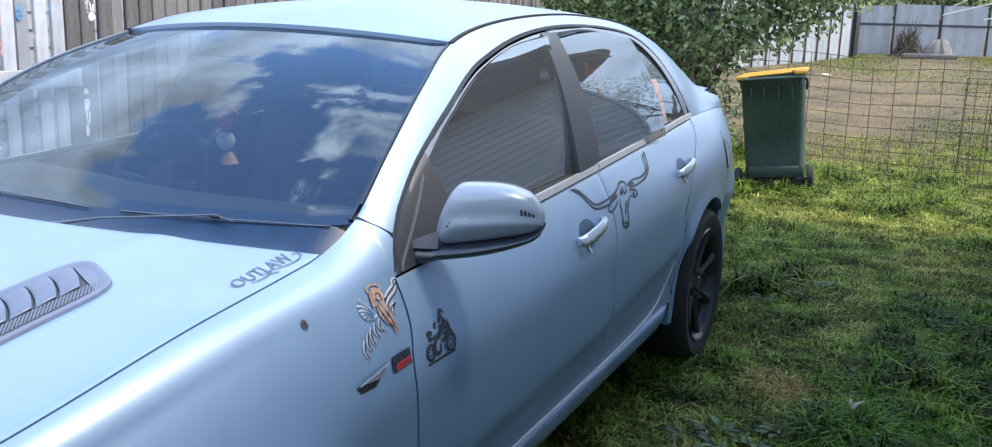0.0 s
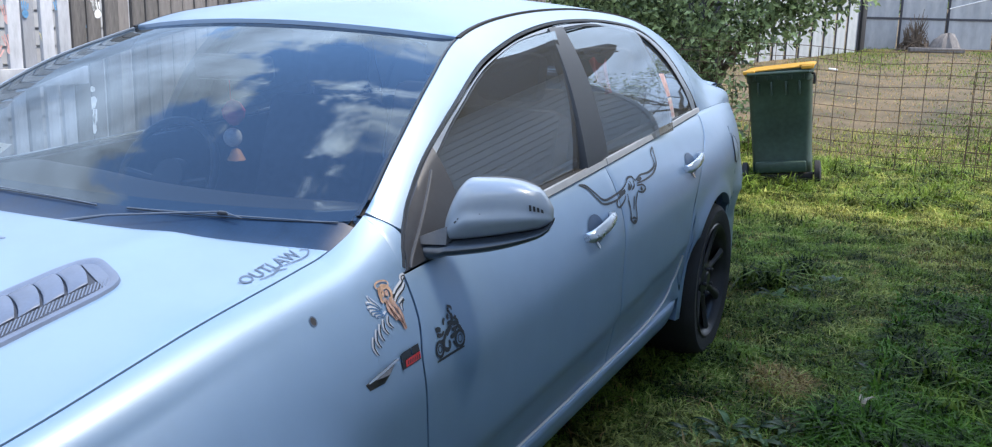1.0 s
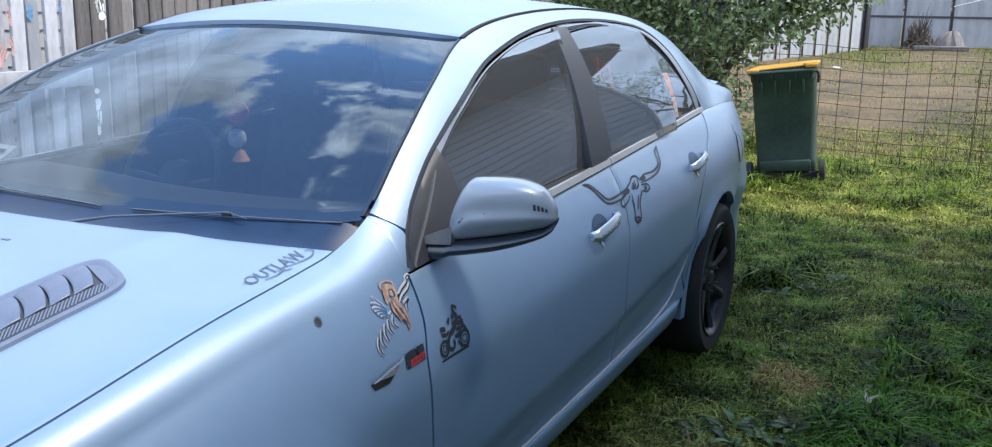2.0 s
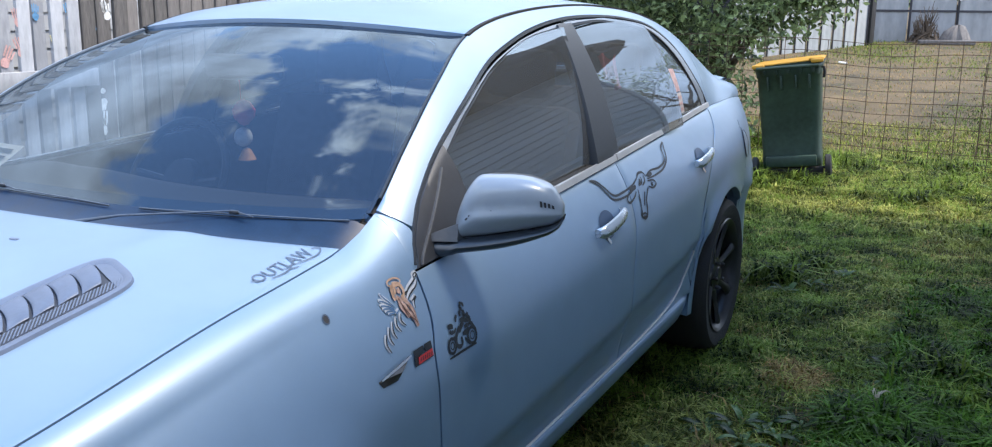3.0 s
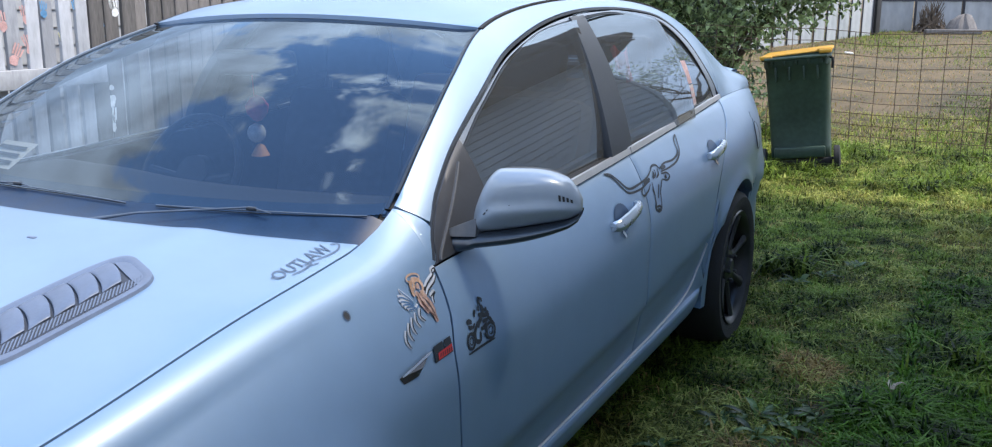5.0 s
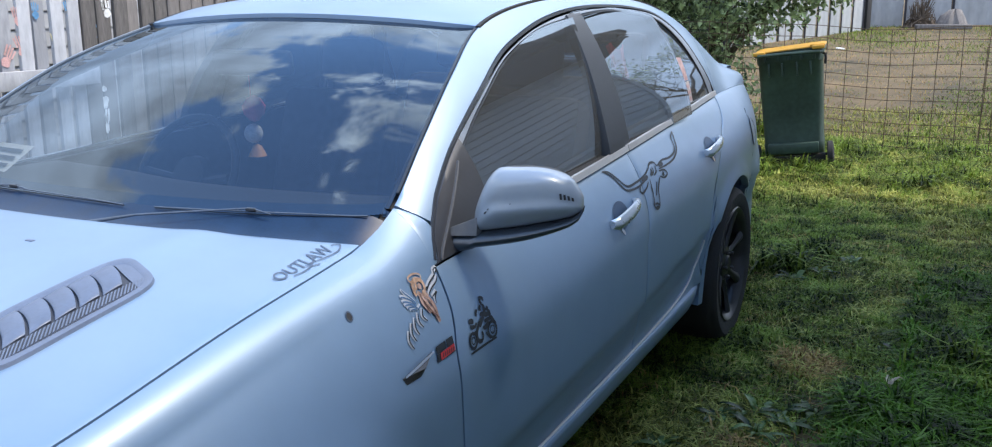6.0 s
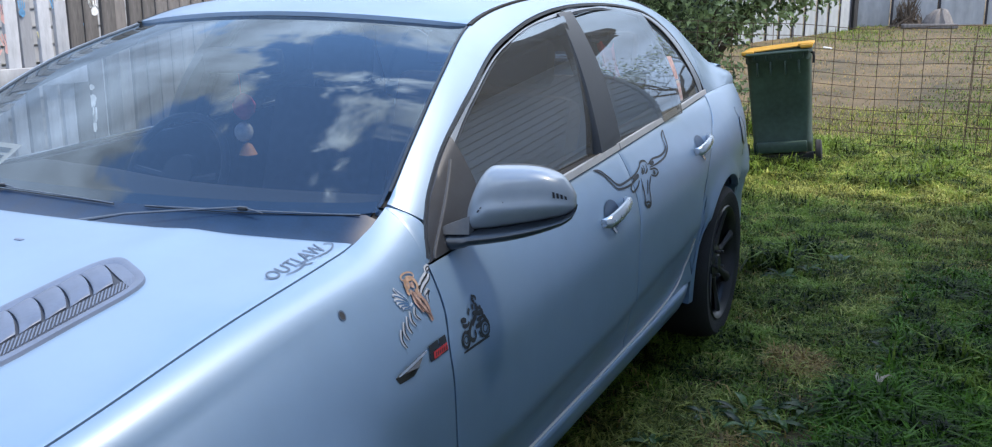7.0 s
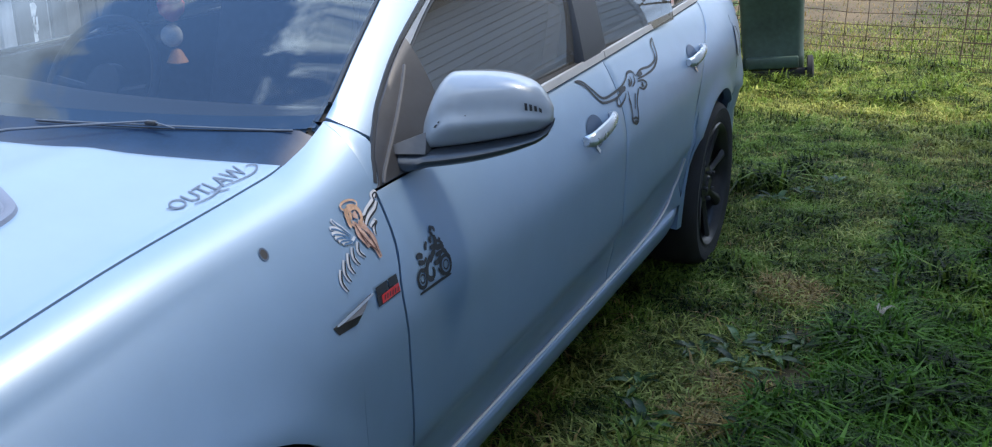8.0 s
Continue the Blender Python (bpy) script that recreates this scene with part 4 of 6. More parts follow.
s.grid(lambda x, y: (x, y, ground_z(x, y) - .006), [-400, -60, -20] + span(-8, 8, 64) + [20, 60, 400], [-400, -60, -20] + span(-6, 34, 120) + [60, 150, 400])
tagged(part("ground", s, SOIL), "patchy grassed yard with dry earth", "ground", kind="structure")

# weatherboard house beside the lawn, with a boxed eave
HX, HY0, HY1, HTOP = 2.75, -9.0, 6.2, 3.04
EAVE, END = .60, .40
house = base("house", "weatherboard house with a boxed eave beside the lawn", "house", at=(HX, 0, 0))
house.matrix_basis = pose(2.75, 1, 0, 0, 0, 3) @ pose(-2.75, -1, 0)
s = Shape().box(HX + .03, HX + 6, HY0, HY1, 0, HTOP, .01)
wall = part("wall", s, BOARD, house)
for k in range(22):
    z = .05 + .148 * k
    s = Shape()
    y0, y1 = HY0 - .01, HY1 + .012
    s.v += [(HX, y0, z), (HX, y1, z), (HX + .022, y1, z + .150), (HX + .022, y0, z + .150), (HX + .034, y0, z), (HX + .034, y1, z)]
    s.f += [(0, 1, 2, 3), (0, 4, 5, 1), (1, 5, 2), (0, 3, 4)]
    part("weatherboard", s, BOARD, wall)
part("corner_board", Shape().box(HX - .012, HX + .10, HY1 - .06, HY1 + .03, 0, HTOP, .004), BOARD, wall)
ridge_x, ridge_z = HX + 3, HTOP + .16 + (3 + EAVE) * .36
s = Shape()
edge_row = [(HX - EAVE - .06, HTOP + .16), (ridge_x, ridge_z), (HX + 6 + EAVE, HTOP + .16)]
s.v += [(x, y, z + h) for h in (0, .035) for y in (HY0 - END, HY1 + END) for x, z in edge_row]
s.f += [(0, 3, 4, 1), (1, 4, 5, 2), (6, 7, 10, 9), (7, 8, 11, 10), (0, 1, 7, 6), (1, 2, 8, 7), (3, 9, 10, 4), (4, 10, 11, 5), (0, 6, 9, 3), (2, 5, 11, 8)]
part("roof", s, ROOF_STEEL, house)
part("soffit", Shape().box(HX - EAVE, HX + .02, HY0 - END + .02, HY1 + END - .03, HTOP - .02, HTOP - .005, .002), ROOF_STEEL, house, "dark eave lining")
part("fascia", Shape().box(HX - EAVE - .022, HX - EAVE, HY0 - END, HY1 + END, HTOP - .04, HTOP + .15, .003), ROOF_STEEL, house)
s = Shape()
gutter = [(0, .11), (-.005, .02), (-.03, 0), (-.085, .005), (-.11, .03), (-.115, .12), (-.108, .12), (-.10, .035), (-.08, .014), (-.03, .01), (-.012, .03), (-.008, .11)]
s.grid(lambda y, k: (HX - EAVE - .024 + gutter[k][0], y, HTOP + .02 + gutter[k][1]), [HY0 - END, HY1 + END], range(12))
part("gutter", s, ROOF_STEEL, house, "dark roof gutter")
s = Shape()
for h in (0, .025):
    s.v += [(HX + .03, HY1 + .01 - h, HTOP - .01), (HX + 6, HY1 + .01 - h, HTOP - .01), (ridge_x, HY1 + .01 - h, ridge_z - .02)]
s.f += [(0, 1, 2), (3, 5, 4), (0, 3, 4, 1), (1, 4, 5, 2), (2, 5, 3, 0)]
part("gable", s, BOARD, house)
for a, b in ((edge_row[0], edge_row[1]), (edge_row[1], edge_row[2])):
    s = Shape()
    s.v += [(x, HY1 + END + q, z + h) for q in (-.02, .004) for (x, z), h in ((a, -.16), (b, -.16), (b, .03), (a, .03))]
    s.f += [(0, 1, 2, 3), (4, 7, 6, 5), (0, 4, 5, 1), (2, 6, 7, 3), (1, 5, 6, 2), (0, 3, 7, 4)]
    part("barge_board", s, ROOF_STEEL, house)


# painted paling fence past the car
def picket_fence(name, label, x, ys, top, material, rails, wide=.075):
    f = base(name, label, "fence")
    s = Shape().box(-.014, .012, -wide / 2, wide / 2, 0, top, .003)
    me = s.mesh("picket")
    me.materials.append(material)
    for i, y in enumerate(ys):
        o = part("picket", me, material, f)
        o.matrix_basis = pose(x + random.uniform(-.004, .004), y + random.uniform(-.004, .004), random.uniform(-.02, .03) + .02,
                              random.uniform(-.4, .4), random.uniform(-.3, .3), random.uniform(-2, 2))
    for z, side, h in rails:
        s = Shape().box(x + side * .038 - .022, x + side * .038 + .022, ys[0] - .1, ys[-1] + .1, z - h, z + h, .004)
        part("rail", s, material, f)
    return f


PITCH = .104
FX = -2.6
white_fence = picket_fence("painted_fence", "worn white paling fence with coloured paint marks", FX, [-3.5 + PITCH * k for k in range(59)], 1.95, WHITE_PAINT,
                           [(1.035, 1, .048), (.35, 1, .045), (1.70, -1, .04)])
grey_fence = picket_fence("timber_fence", "weathered grey timber paling fence", FX, [-3.5 + PITCH * k for k in range(59, 120)], 1.95, GREY_WOOD,
                          [(.35, -1, .045), (1.72, -1, .04)], .094)


def splotch(parent, y, z, colour, size=1.0, tilt=0.0):
    """A dab of paint with short streaks above it."""
    s = Shape()
    x = FX + .0135
    rnd = random.Random(int(y * 1000 + z * 77))
    n = 14
    ring = [(.026 * size * (1 + rnd.uniform(-.2, .2)) * math.cos(2 * math.pi * k / n), .03 * size * (1 + rnd.uniform(-.2, .2)) * math.sin(2 * math.pi * k / n)) for k in range(n)]
    turn = lambda a, b: (x, y + a * math.cos(tilt) - b * math.sin(tilt), z + a * math.sin(tilt) + b * math.cos(tilt))
    s.v += [turn(*p) for p in ring]
    s.f.append(tuple(range(n)))
    for k in range(4):
        a = (-.022 + .0145 * k) * size
        h = (.05 + .012 * math.sin(k * 1.1 + .5)) * size
        b0 = len(s.v)
        w = .005 * size
        s.v += [turn(a - w, .028 * size), turn(a + w, .028 * size), turn(a * 1.25 + w, .03 * size + h), turn(a * 1.25 - w, .03 * size + h)]
        s.f.append((b0, b0 + 1, b0 + 2, b0 + 3))
    part("paint_mark", s, COLOURS[colour], parent)


for y, z, c, k, a in ((2.06, 1.30, "red", .9, .2), (2.10, 1.13, "red", 1.0, -.5), (2.19, 1.33, "red", .8, .1), (2.20, 1.18, "red", .9, .3), (2.30, 1.36, "blue", .7, 0),
                      (2.41, 1.20, "yellow", .8, .2), (2.51, 1.36, "blue", .8, .2), (1.95, 1.22, "red", .9, .5), (1.75, 1.25, "blue", 1, 0),
                      (1.55, 1.18, "yellow", 1, .2), (1.30, 1.30, "red", 1, -.3), (1.1, 1.15, "white", 1, .1)):
    splotch(white_fence, y, z, c, k, a)
for y, z, c, k, a in ((2.64, 1.42, "white", 1.1, 2.9), (2.645, 1.30, "blue", 1.2, .1), (2.65, 1.235, "blue", 1.0, 3.0), (2.76, 1.36, "white", .9, .2), (2.74, 1.40, "white", .6, .2),
                      (2.685, .875, "white", 1.2, 3.0), (2.68, .73, "white", .9, .1), (2.69, .95, "white", .6, 1.4)):
    splotch(grey_fence, y, z, c, k, a)

# neighbour's pale boarded wall seen through the gaps
nw = base("neighbour_wall", "pale boarded wall close behind the fence", "wall", kind="structure")
part("wall", Shape().box(-4.2, -4.02, -2, 16, 0, 2.3, .01), PALE_BOARD, nw)
for k in range(19):
    z = .05 + .12 * k
    s = Shape()
    s.v += [(-4.0 + .012, -2, z), (-4.0 + .012, 16, z), (-4.0, 16, z + .118), (-4.0, -2, z + .118), (-4.03, -2, z), (-4.03, 16, z)]
    s.f += [(0, 1, 2, 3), (0, 4, 5, 1)]
    part("board", s, PALE_BOARD, nw)


def leaf_cloud(centres, count, size, seed, flat=.5):
    """Many small folded leaves scattered through balls (x, y, z, rx, ry, rz)."""
    rng = np.random.default_rng(seed)
    vol = np.array([c[3] * c[4] * c[5] for c in centres])
    pick = rng.choice(len(centres), count, p=vol / vol.sum())
    c = np.array(centres)[pick]
    d = rng.normal(size=(count, 3))
    d /= np.linalg.norm(d, axis=1)[:, None]
    p = c[:, :3] + d * c[:, 3:] * (rng.random((count, 1)) ** .45)
    a = rng.normal(size=(count, 3))
    a[:, 2] -= .35
    a /= np.linalg.norm(a, axis=1)[:, None]
    n = rng.normal(size=(count, 3)) + (0, 0, .8)
    b = np.cross(n, a)
    b /= np.linalg.norm(b, axis=1)[:, None]
    n = np.cross(a, b)
    l = size * rng.uniform(.6, 1.3, (count, 1))
    w = l * .26
    v = np.stack([p, p + a * l * .45 + b * w + n * l * .06, p + a * l - n * l * .08, p + a * l * .45 - b * w + n * l * .06], 1).reshape(-1, 3)
    i = np.arange(count)[:, None] * 4
    f = np.concatenate([i + (0, 1, 2), i + (0, 2, 3)], 1).reshape(-1, 3)
    me = bpy.data.meshes.new("leaves")
    me.from_pydata(v.tolist(), [], f.tolist())
    return me


def tree(name, label, at, limbs, centres, count, size, seed, material=LEAF, trunk=.06):
    t = base(name, label, "tree", at=at)
    s = Shape()
    s.tube([(0, 0, -.1), (.02, .01, .5), (-.03, .02, 1.0), (.0, .0, 1.7)], [trunk * 1.25, trunk, trunk * .9, trunk * .7], 10)
    part("trunk", s, BARK, t)
    for e in limbs:
        s = Shape()
        a, b = Vector((0, 0, .5)), Vector(e)
        s.tube([a, a.lerp(b, .35) + Vector((0, 0, .15)), a.lerp(b, .7) + Vector((.03, 0, .1)), b], [trunk * .5, trunk * .38, trunk * .25, .008], 7)
        part("limb", s, BARK, t)
    part("crown", leaf_cloud(centres, count, size, seed), material, t)
    return t


random.seed(4)
balls = [(-.2, .2, 2.4, 1.1, .8, .8), (-.9, 0, 1.5, .8, .7, .9), (-.9, -.1, .7, .7, .6, .7), (.55, -.1, 1.75, .55, .45, .45), (.95, -.2, 1.7, .45, .4, .40),
         (1.25, -.2, 1.95, .5, .4, .45), (-1.6, .1, 2.0, .7, .6, .9), (-1.7, .2, .8, .7, .5, .8), (.3, .1, 1.2, .4, .4, .35), (-.2, .0, .55, .45, .4, .55), (.9, 0, 2.8, .9, .7, .6), (-1.2, -.4, 1.0, .7, .4, 1.0), (-2.2, -.2, 1.2, .7, .4, 1.1), (-.5, -.5, .5, .4, .3, .5), (.0, -.35, 1.0, .6, .3, .6), (.3, -.35, .45, .4, .25, .4), (-.2, -.4, 1.5, .7, .3, .5), (.5, -.3, 1.35, .35, .3, .3), (.85, -.2, 1.35, .35, .3, .28), (1.2, -.2, 1.55, .38, .3, .3), (1.55, -.2, 1.8, .35, .3, .3)]
tree("yard_tree", "broad-leaved tree with low spreading limbs behind the wire fence", (-1.0, 10.0, 0),
     [(1.2, -.2, 1.9), (.6, -.2, 1.5), (-1.2, .1, 2.2), (-.8, 0, 1.3), (.3, .3, 2.6), (.9, -.1, 1.7)], balls, 31000, .085, 11)

# bare-branched tree past the end of the house, mirrored in the rear windows
def bare_tree(name, label, at, height, seed, leaves):
    """A tree of forking limbs with thin foliage."""
    rnd = random.Random(seed)
    t = base(name, label, "tree", at=at)
    tips = []

    def grow(shape, p, d, length, r, level):
        pts, rs = [p], [r]
        for k in range(3):
            d = (d + Vector((rnd.uniform(-.22, .22), rnd.uniform(-.22, .22), rnd.uniform(-.02, .16)))).normalized()
            p = p + d * length / 3
            pts.append(p)
            rs.append(r * (1 - .15 * (k + 1)))
        shape.tube(pts, rs, 6 if level < 2 else 4)
        if level == 4:
            tips.append(p)
            return
        for k in range(2 if level == 3 else 3):
            a = rnd.uniform(0, 2 * math.pi)
            q = (d * .75 + Vector((math.cos(a), math.sin(a), rnd.uniform(-.1, .5))) * .75).normalized()
            grow(shape, pts[rnd.choice((2, 3))], q, length * rnd.uniform(.62, .8), rs[-1] * .66, level + 1)

    s = Shape()
    s.tube([(0, 0, -.1), (.03, .02, height * .12), (0, .05, height * .25)], [.16, .13, .115], 10)
    part("trunk", s, BARK, t)
    for k in range(5):
        a = 2 * math.pi * k / 5 + rnd.uniform(-.4, .4)
        s = Shape()
        grow(s, Vector((0, .05, height * rnd.uniform(.18, .25))), Vector((.8 * math.cos(a), .8 * math.sin(a), .75)).normalized(), height * .28, .075, 0)
        part("limb", s, BARK, t)
    part("crown", leaf_cloud([(p.x, p.y, p.z, .28, .28, .22) for p in tips], leaves, .085, seed), LEAF, t)
    return t


bare_tree("side_tree", "half-bare tree past the end of the house", (4.0, 13.2, 0), 5.4, 13, 3200)
bare_tree("side_tree", "half-bare tree past the end of the house", (6.0, 12.2, 0), 5.6, 17, 3200)

# dark palings added in place of an unclear dark shape behind the tree
back = base("back_fence", "dark palings standing in for an unclear dark shape", "fence")
me = Shape().box(-.075, .075, -.011, .011, 0, 1.85, .003).mesh("paling")
DARK_WOOD = mat("dark_timber", (0.045, 0.045, 0.055), 0.8, 0, 0.3, 5, 0.3, 60, per_object=0.3, stretch=(3, 3, .4))
me.materials.append(DARK_WOOD)
for k in range(34):
    o = part("paling", me, DARK_WOOD, back)
    o.matrix_basis = pose(-6.6 + .156 * k, 12.4 + random.uniform(-.01, .01), .07 + random.uniform(-.02, .02), 0, 0, random.uniform(-2, 2))
part("rail", Shape().box(-6.7, -1.4, 12.415, 12.46, 1.5, 1.58, .004), DARK_WOOD, back)


# wire mesh fence
def mesh_fence(name, label, x0, x1, y0, y1, top, dx, rows, seed, post_at=()):
    f = base(name, label, "fence")
    rnd = random.Random(seed)
    at = lambda x: y0 + (y1 - y0) * (x - x0) / (x1 - x0)
    sag = lambda x: .018 * math.sin(x * 2.3 + seed) + .012 * math.sin(x * 5.1)
    n = int((x1 - x0) / dx)
    for k in range(n + 1):
        x = x0 + dx * k + rnd.uniform(-.012, .012)
        s = Shape()
        lean = rnd.uniform(-.015, .015)
        s.tube([(x + lean * z + rnd.uniform(-.004, .004), at(x) + rnd.uniform(-.006, .006), z * (top + sag(x)) + ground_z(x, at(x))) for z in span(0, 1, 6)], .0036, 5)
        part("wire", s, WIRE, f)
    for k in range(rows):
        z = .06 + (top - .06) * k / (rows - 1)
        s = Shape()
        s.tube([(x, at(x) + .004, z * (1 + sag(x) / top) + ground_z(x, at(x)) + rnd.uniform(-.003, .003)) for x in span(x0, x1, int((x1 - x0) / .16))], .0032, 5)
        part("wire", s, WIRE, f)
    for x in post_at:
        s = Shape()
        s.box(x - .02, x + .02, at(x) - .003, at(x) + .003, 0, top + .12, .001).box(x - .003, x + .003, at(x) - .002, at(x) + .022, 0, top + .12, .001)
        part("post", s, WIRE, f)
    return f


mesh_fence("wire_fence", "rusty wire mesh fence across the yard", -3.2, 2.75, 9.15, 8.45, 1.17, .20, 11, 3, (-1.4,))
mesh_fence("spare_fence", "spare wire mesh fence leaning at the wire fence", 1.80, 2.7, 8.35, 8.25, 1.02, .105, 9, 8)

# far sheet fence and white shed
far = base("sheet_fence", "grey corrugated steel fence at the yard's end", "fence")


def corrugated(a, b, z0, z1, step=.09, deep=.018):
    s = Shape()
    a, b = Vector((*a, 0)), Vector((*b, 0))
    d = (b - a).normalized()
    n = Vector((d.y, -d.x, 0))
    m = int((b - a).length / step)
    for side in (0, 1):
        s.grid(lambda u, v: tuple(a + d * min(u * step, (b - a).length) + n * (deep * (.5 if (u % 4) in (1, 2) else -.5) - .004 * side) + Vector((0, 0, z0 + (z1 - z0) * v))),
               range(m + 1), [0, 1], flip=bool(side))
    return s


for k in range(9):
    x0 = -1.55 + 1.2 * k
    y0 = 28.2 + .48 * 1.2 * k
    x1, y1 = x0 + 1.19, y0 + .48 * 1.19
    z = ground_z(x0, y0)
    part("panel", corrugated((x0, y0), (x1, y1), z - .05, z + 1.38 + .03 * (k % 2)), SHEET, far)
    part("post", Shape().box(x0 - .03, x0 + .03, y0 - .05, y0 + .02, z - .1, z + 1.42, .004), DARK_WOOD, far)
part("rail", Shape().box(-.1, .1, -.03, .03, -.03, .03), DARK_WOOD, far).matrix_basis = pose(2.6, 30.2, ground_z(2, 30) + .80, 0, 0, math.degrees(math.atan(.48))) @ Matrix.Diagonal((44, 1, 1, 1))

shed = base("shed", "white sheet-clad shed wall with dark joints", "shed")
sa, sb = Vector((-4.1, 18.5)), Vector((-1.25, 26.9))
for k in range(14):
    a, b = sa.lerp(sb, k / 14), sa.lerp(sb, (k + .975) / 14)
    z = min(ground_z(a.x, a.y), ground_z(b.x, b.y))
    part("panel", corrugated(tuple(a), tuple(b), z - .1, 2.02, .07, .014), SHED_WHITE, shed)
    part("joint", Shape().box(b.x - .005, b.x + .03, b.y - .02, b.y + .02, z - .1, 2.03, .003), DARK_WOOD, shed)
# solid near-black slab painting the shade inside the door opening
s = Shape()
s.box(-1.24, -1.16, 26.92, 27.9, .5, 2.02, .01)
part("doorway", s, DARK, shed)

# dark trees beyond the far fence
for k in range(5):
    x = -5.5 + 3.0 * k
    tree("far_tree", "dark leafy tree beyond the far fence", (x, 35.5 + .8 * (k % 2), ground_z(0, 35)), [(1.0, .3, 2.2), (-.9, .2, 2.0), (.1, .2, 2.8)],
         [(0, 0, 2.0, 1.5, .8, .9), (-.9, 0, 1.3, 1.0, .7, .7), (.9, .1, 1.4, 1.0, .7, .8), (.2, 0, 3.0, 1.1, .8, .8)], 2600, .22, 50 + k, trunk=.12)

# clutter along the far fence
def heap(name, label, at, r, h, material, seed, category="debris"):
    rnd = random.Random(seed)
    s = Shape()
    bumps = [rnd.uniform(.7, 1.25) for _ in range(64)]
    s.grid(lambda u, v: (r * math.cos(u) * v * bumps[int(u * 3) % 17 + int(v * 4)], r * .6 * math.sin(u) * v * bumps[int(u * 3) % 13 + 9], h * (1 - v * v) * bumps[int(v * 5) + int(u * 2)]),
           span(0, 2 * math.pi, 20)[:-1], [.01, .3, .6, .85, 1], closed=True)
    ob = part(name, s, material)
    ob.location = at
    return tagged(ob, label, category)


def branch_heap(name, label, at, r, h, seed):
    """Cut branches thrown in a heap, each a bent tapering stick."""
    rnd = random.Random(seed)
    s = Shape()
    for k in range(150):
        a, q = rnd.uniform(0, 2 * math.pi), rnd.random() ** .6
        foot = Vector((r * q * math.cos(a), r * .6 * q * math.sin(a), 0))
        top = Vector((r * rnd.uniform(-.6, .6), r * .4 * rnd.uniform(-.6, .6), h * (1.15 - q) * rnd.uniform(.6, 1.1)))
        mid = foot.lerp(top, .5) + Vector((rnd.uniform(-.08, .08), rnd.uniform(-.08, .08), rnd.uniform(-.05, .08)))
        s.tube([foot, mid, top], [.022, .016, .006], 5)
    ob = part(name, s, BARK)
    ob.location = at
    return tagged(ob, label, "debris")


branch_heap("debris_mound", "heap of brown branches against the sheet fence", (.1, 28.2, ground_z(0, 28)), .55, .95, 5)
heap("rubble_mound", "low grey pile beside the sheet fence", (.9, 28.9, ground_z(0, 28)), .5, .45, GREY_WOOD, 6)
s = Shape().box(-.7, .7, -.12, .12, 0, .12, .02)
ob = part("timber_beam", s, GREY_WOOD)
ob.location = (.7, 27.6, ground_z(0, 27.6))
ob.rotation_euler = (0, 0, .3)
tagged(ob, "grey timber beam lying on dry grass", "beam")
s = Shape().box(-.09, .09, -.05, .05, 0, .03, .012)
ob = part("paper_scrap", s, COLOURS["white"])
ob.location, ob.rotation_euler = (-1.0, 20.8, ground_z(-1, 20.8)), (.1, .1, .5)
tagged(ob, "small white scrap lying on bare earth", "litter")
s = Shape()
s.tube([(-.82, 0, 1.27), (.11, 0, 1.53), (1.6, .3, 1.93)], .014, 6).tube([(0, .1, 1.19), (.8, .2, 1.38), (1.6, .3, 1.50)], .012, 6)
s.tube([(-.63, .05, 1.46), (.2, .1, 1.92)], .008, 6).tube([(1.6, .3, -.1), (1.6, .3, 2.0)], .03, 8)
ob = part("line_pole", s, SATIN)
ob.location = (1.9, 22.5, ground_z(1.5, 22.5))
tagged(ob, "grey metal pole with a slanting arm", "pole")


# wheelie bin
wheelie = base("wheelie_bin", "green wheelie bin with a yellow lid leaning on the grass", "bin")
wheelie.matrix_basis = pose(.402, 7.36, -.012, 0, -6.0, 7)


def bin_ring(t, w, d, y0):
    """Rounded square of width w and depth d, from its back at y0."""
    c, q = math.cos(t), math.sin(t)
    return (w / 2 * math.copysign(abs(c) ** .22, c), y0 + d / 2 + d / 2 * math.copysign(abs(q) ** .22, q))


ring = [2 * math.pi * k / 96 for k in range(96)]
s = Shape()
levels = [(.03, .46, .46, .08), (.05, .485, .50, .06), (.20, .50, .515, .055), (.22, .49, .51, .06), (.90, .525, .66, .01), (.915, .545, .68, 0), (.985, .550, .69, 0),
          (.995, .575, .72, -.015), (1.02, .575, .72, -.015), (1.02, .53, .67, .01), (.9, .51, .64, .02)]
s.grid(lambda t, l: (*bin_ring(t, l[1], l[2], l[3]), l[0]), ring, levels, closed=True)
s.f.append(tuple(k * len(levels) for k in range(96)))
part("body", s, BIN_GREEN, wheelie, "faded green plastic tub")
for k in (-2, -1, 0, 1, 2):
    s = Shape().box(k * .10 - .012, k * .10 + .012, -.03, .004, .93, 1.0, .004)
    part("rib", s, BIN_GREEN, wheelie)
s = Shape().tube([(-.27, -.005, .985), (-.25, -.07, .99), (.25, -.07, .99), (.27, -.005, .985)], .014, 8)
part("handle", s, BIN_GREEN, wheelie)
s = Shape()
lid_levels = [(-.006, .575, .725, -.015), (-.002, .590, .740, -.023), (.006, .588, .737, -.021), (.011, .56, .70, .0), (.013, .45, .6, .05), (.016, .2, .3, .2), (.016, .01, .02, .33)]
s.grid(lambda t, l: (*bin_ring(t, l[1], l[2], l[3]), 1.022 + l[0] + .045 * bin_ring(t, l[1], l[2], l[3])[0]), ring, lid_levels, closed=True)
cover = part("lid", s, BIN_YELLOW, wheelie, "yellow plastic lid")
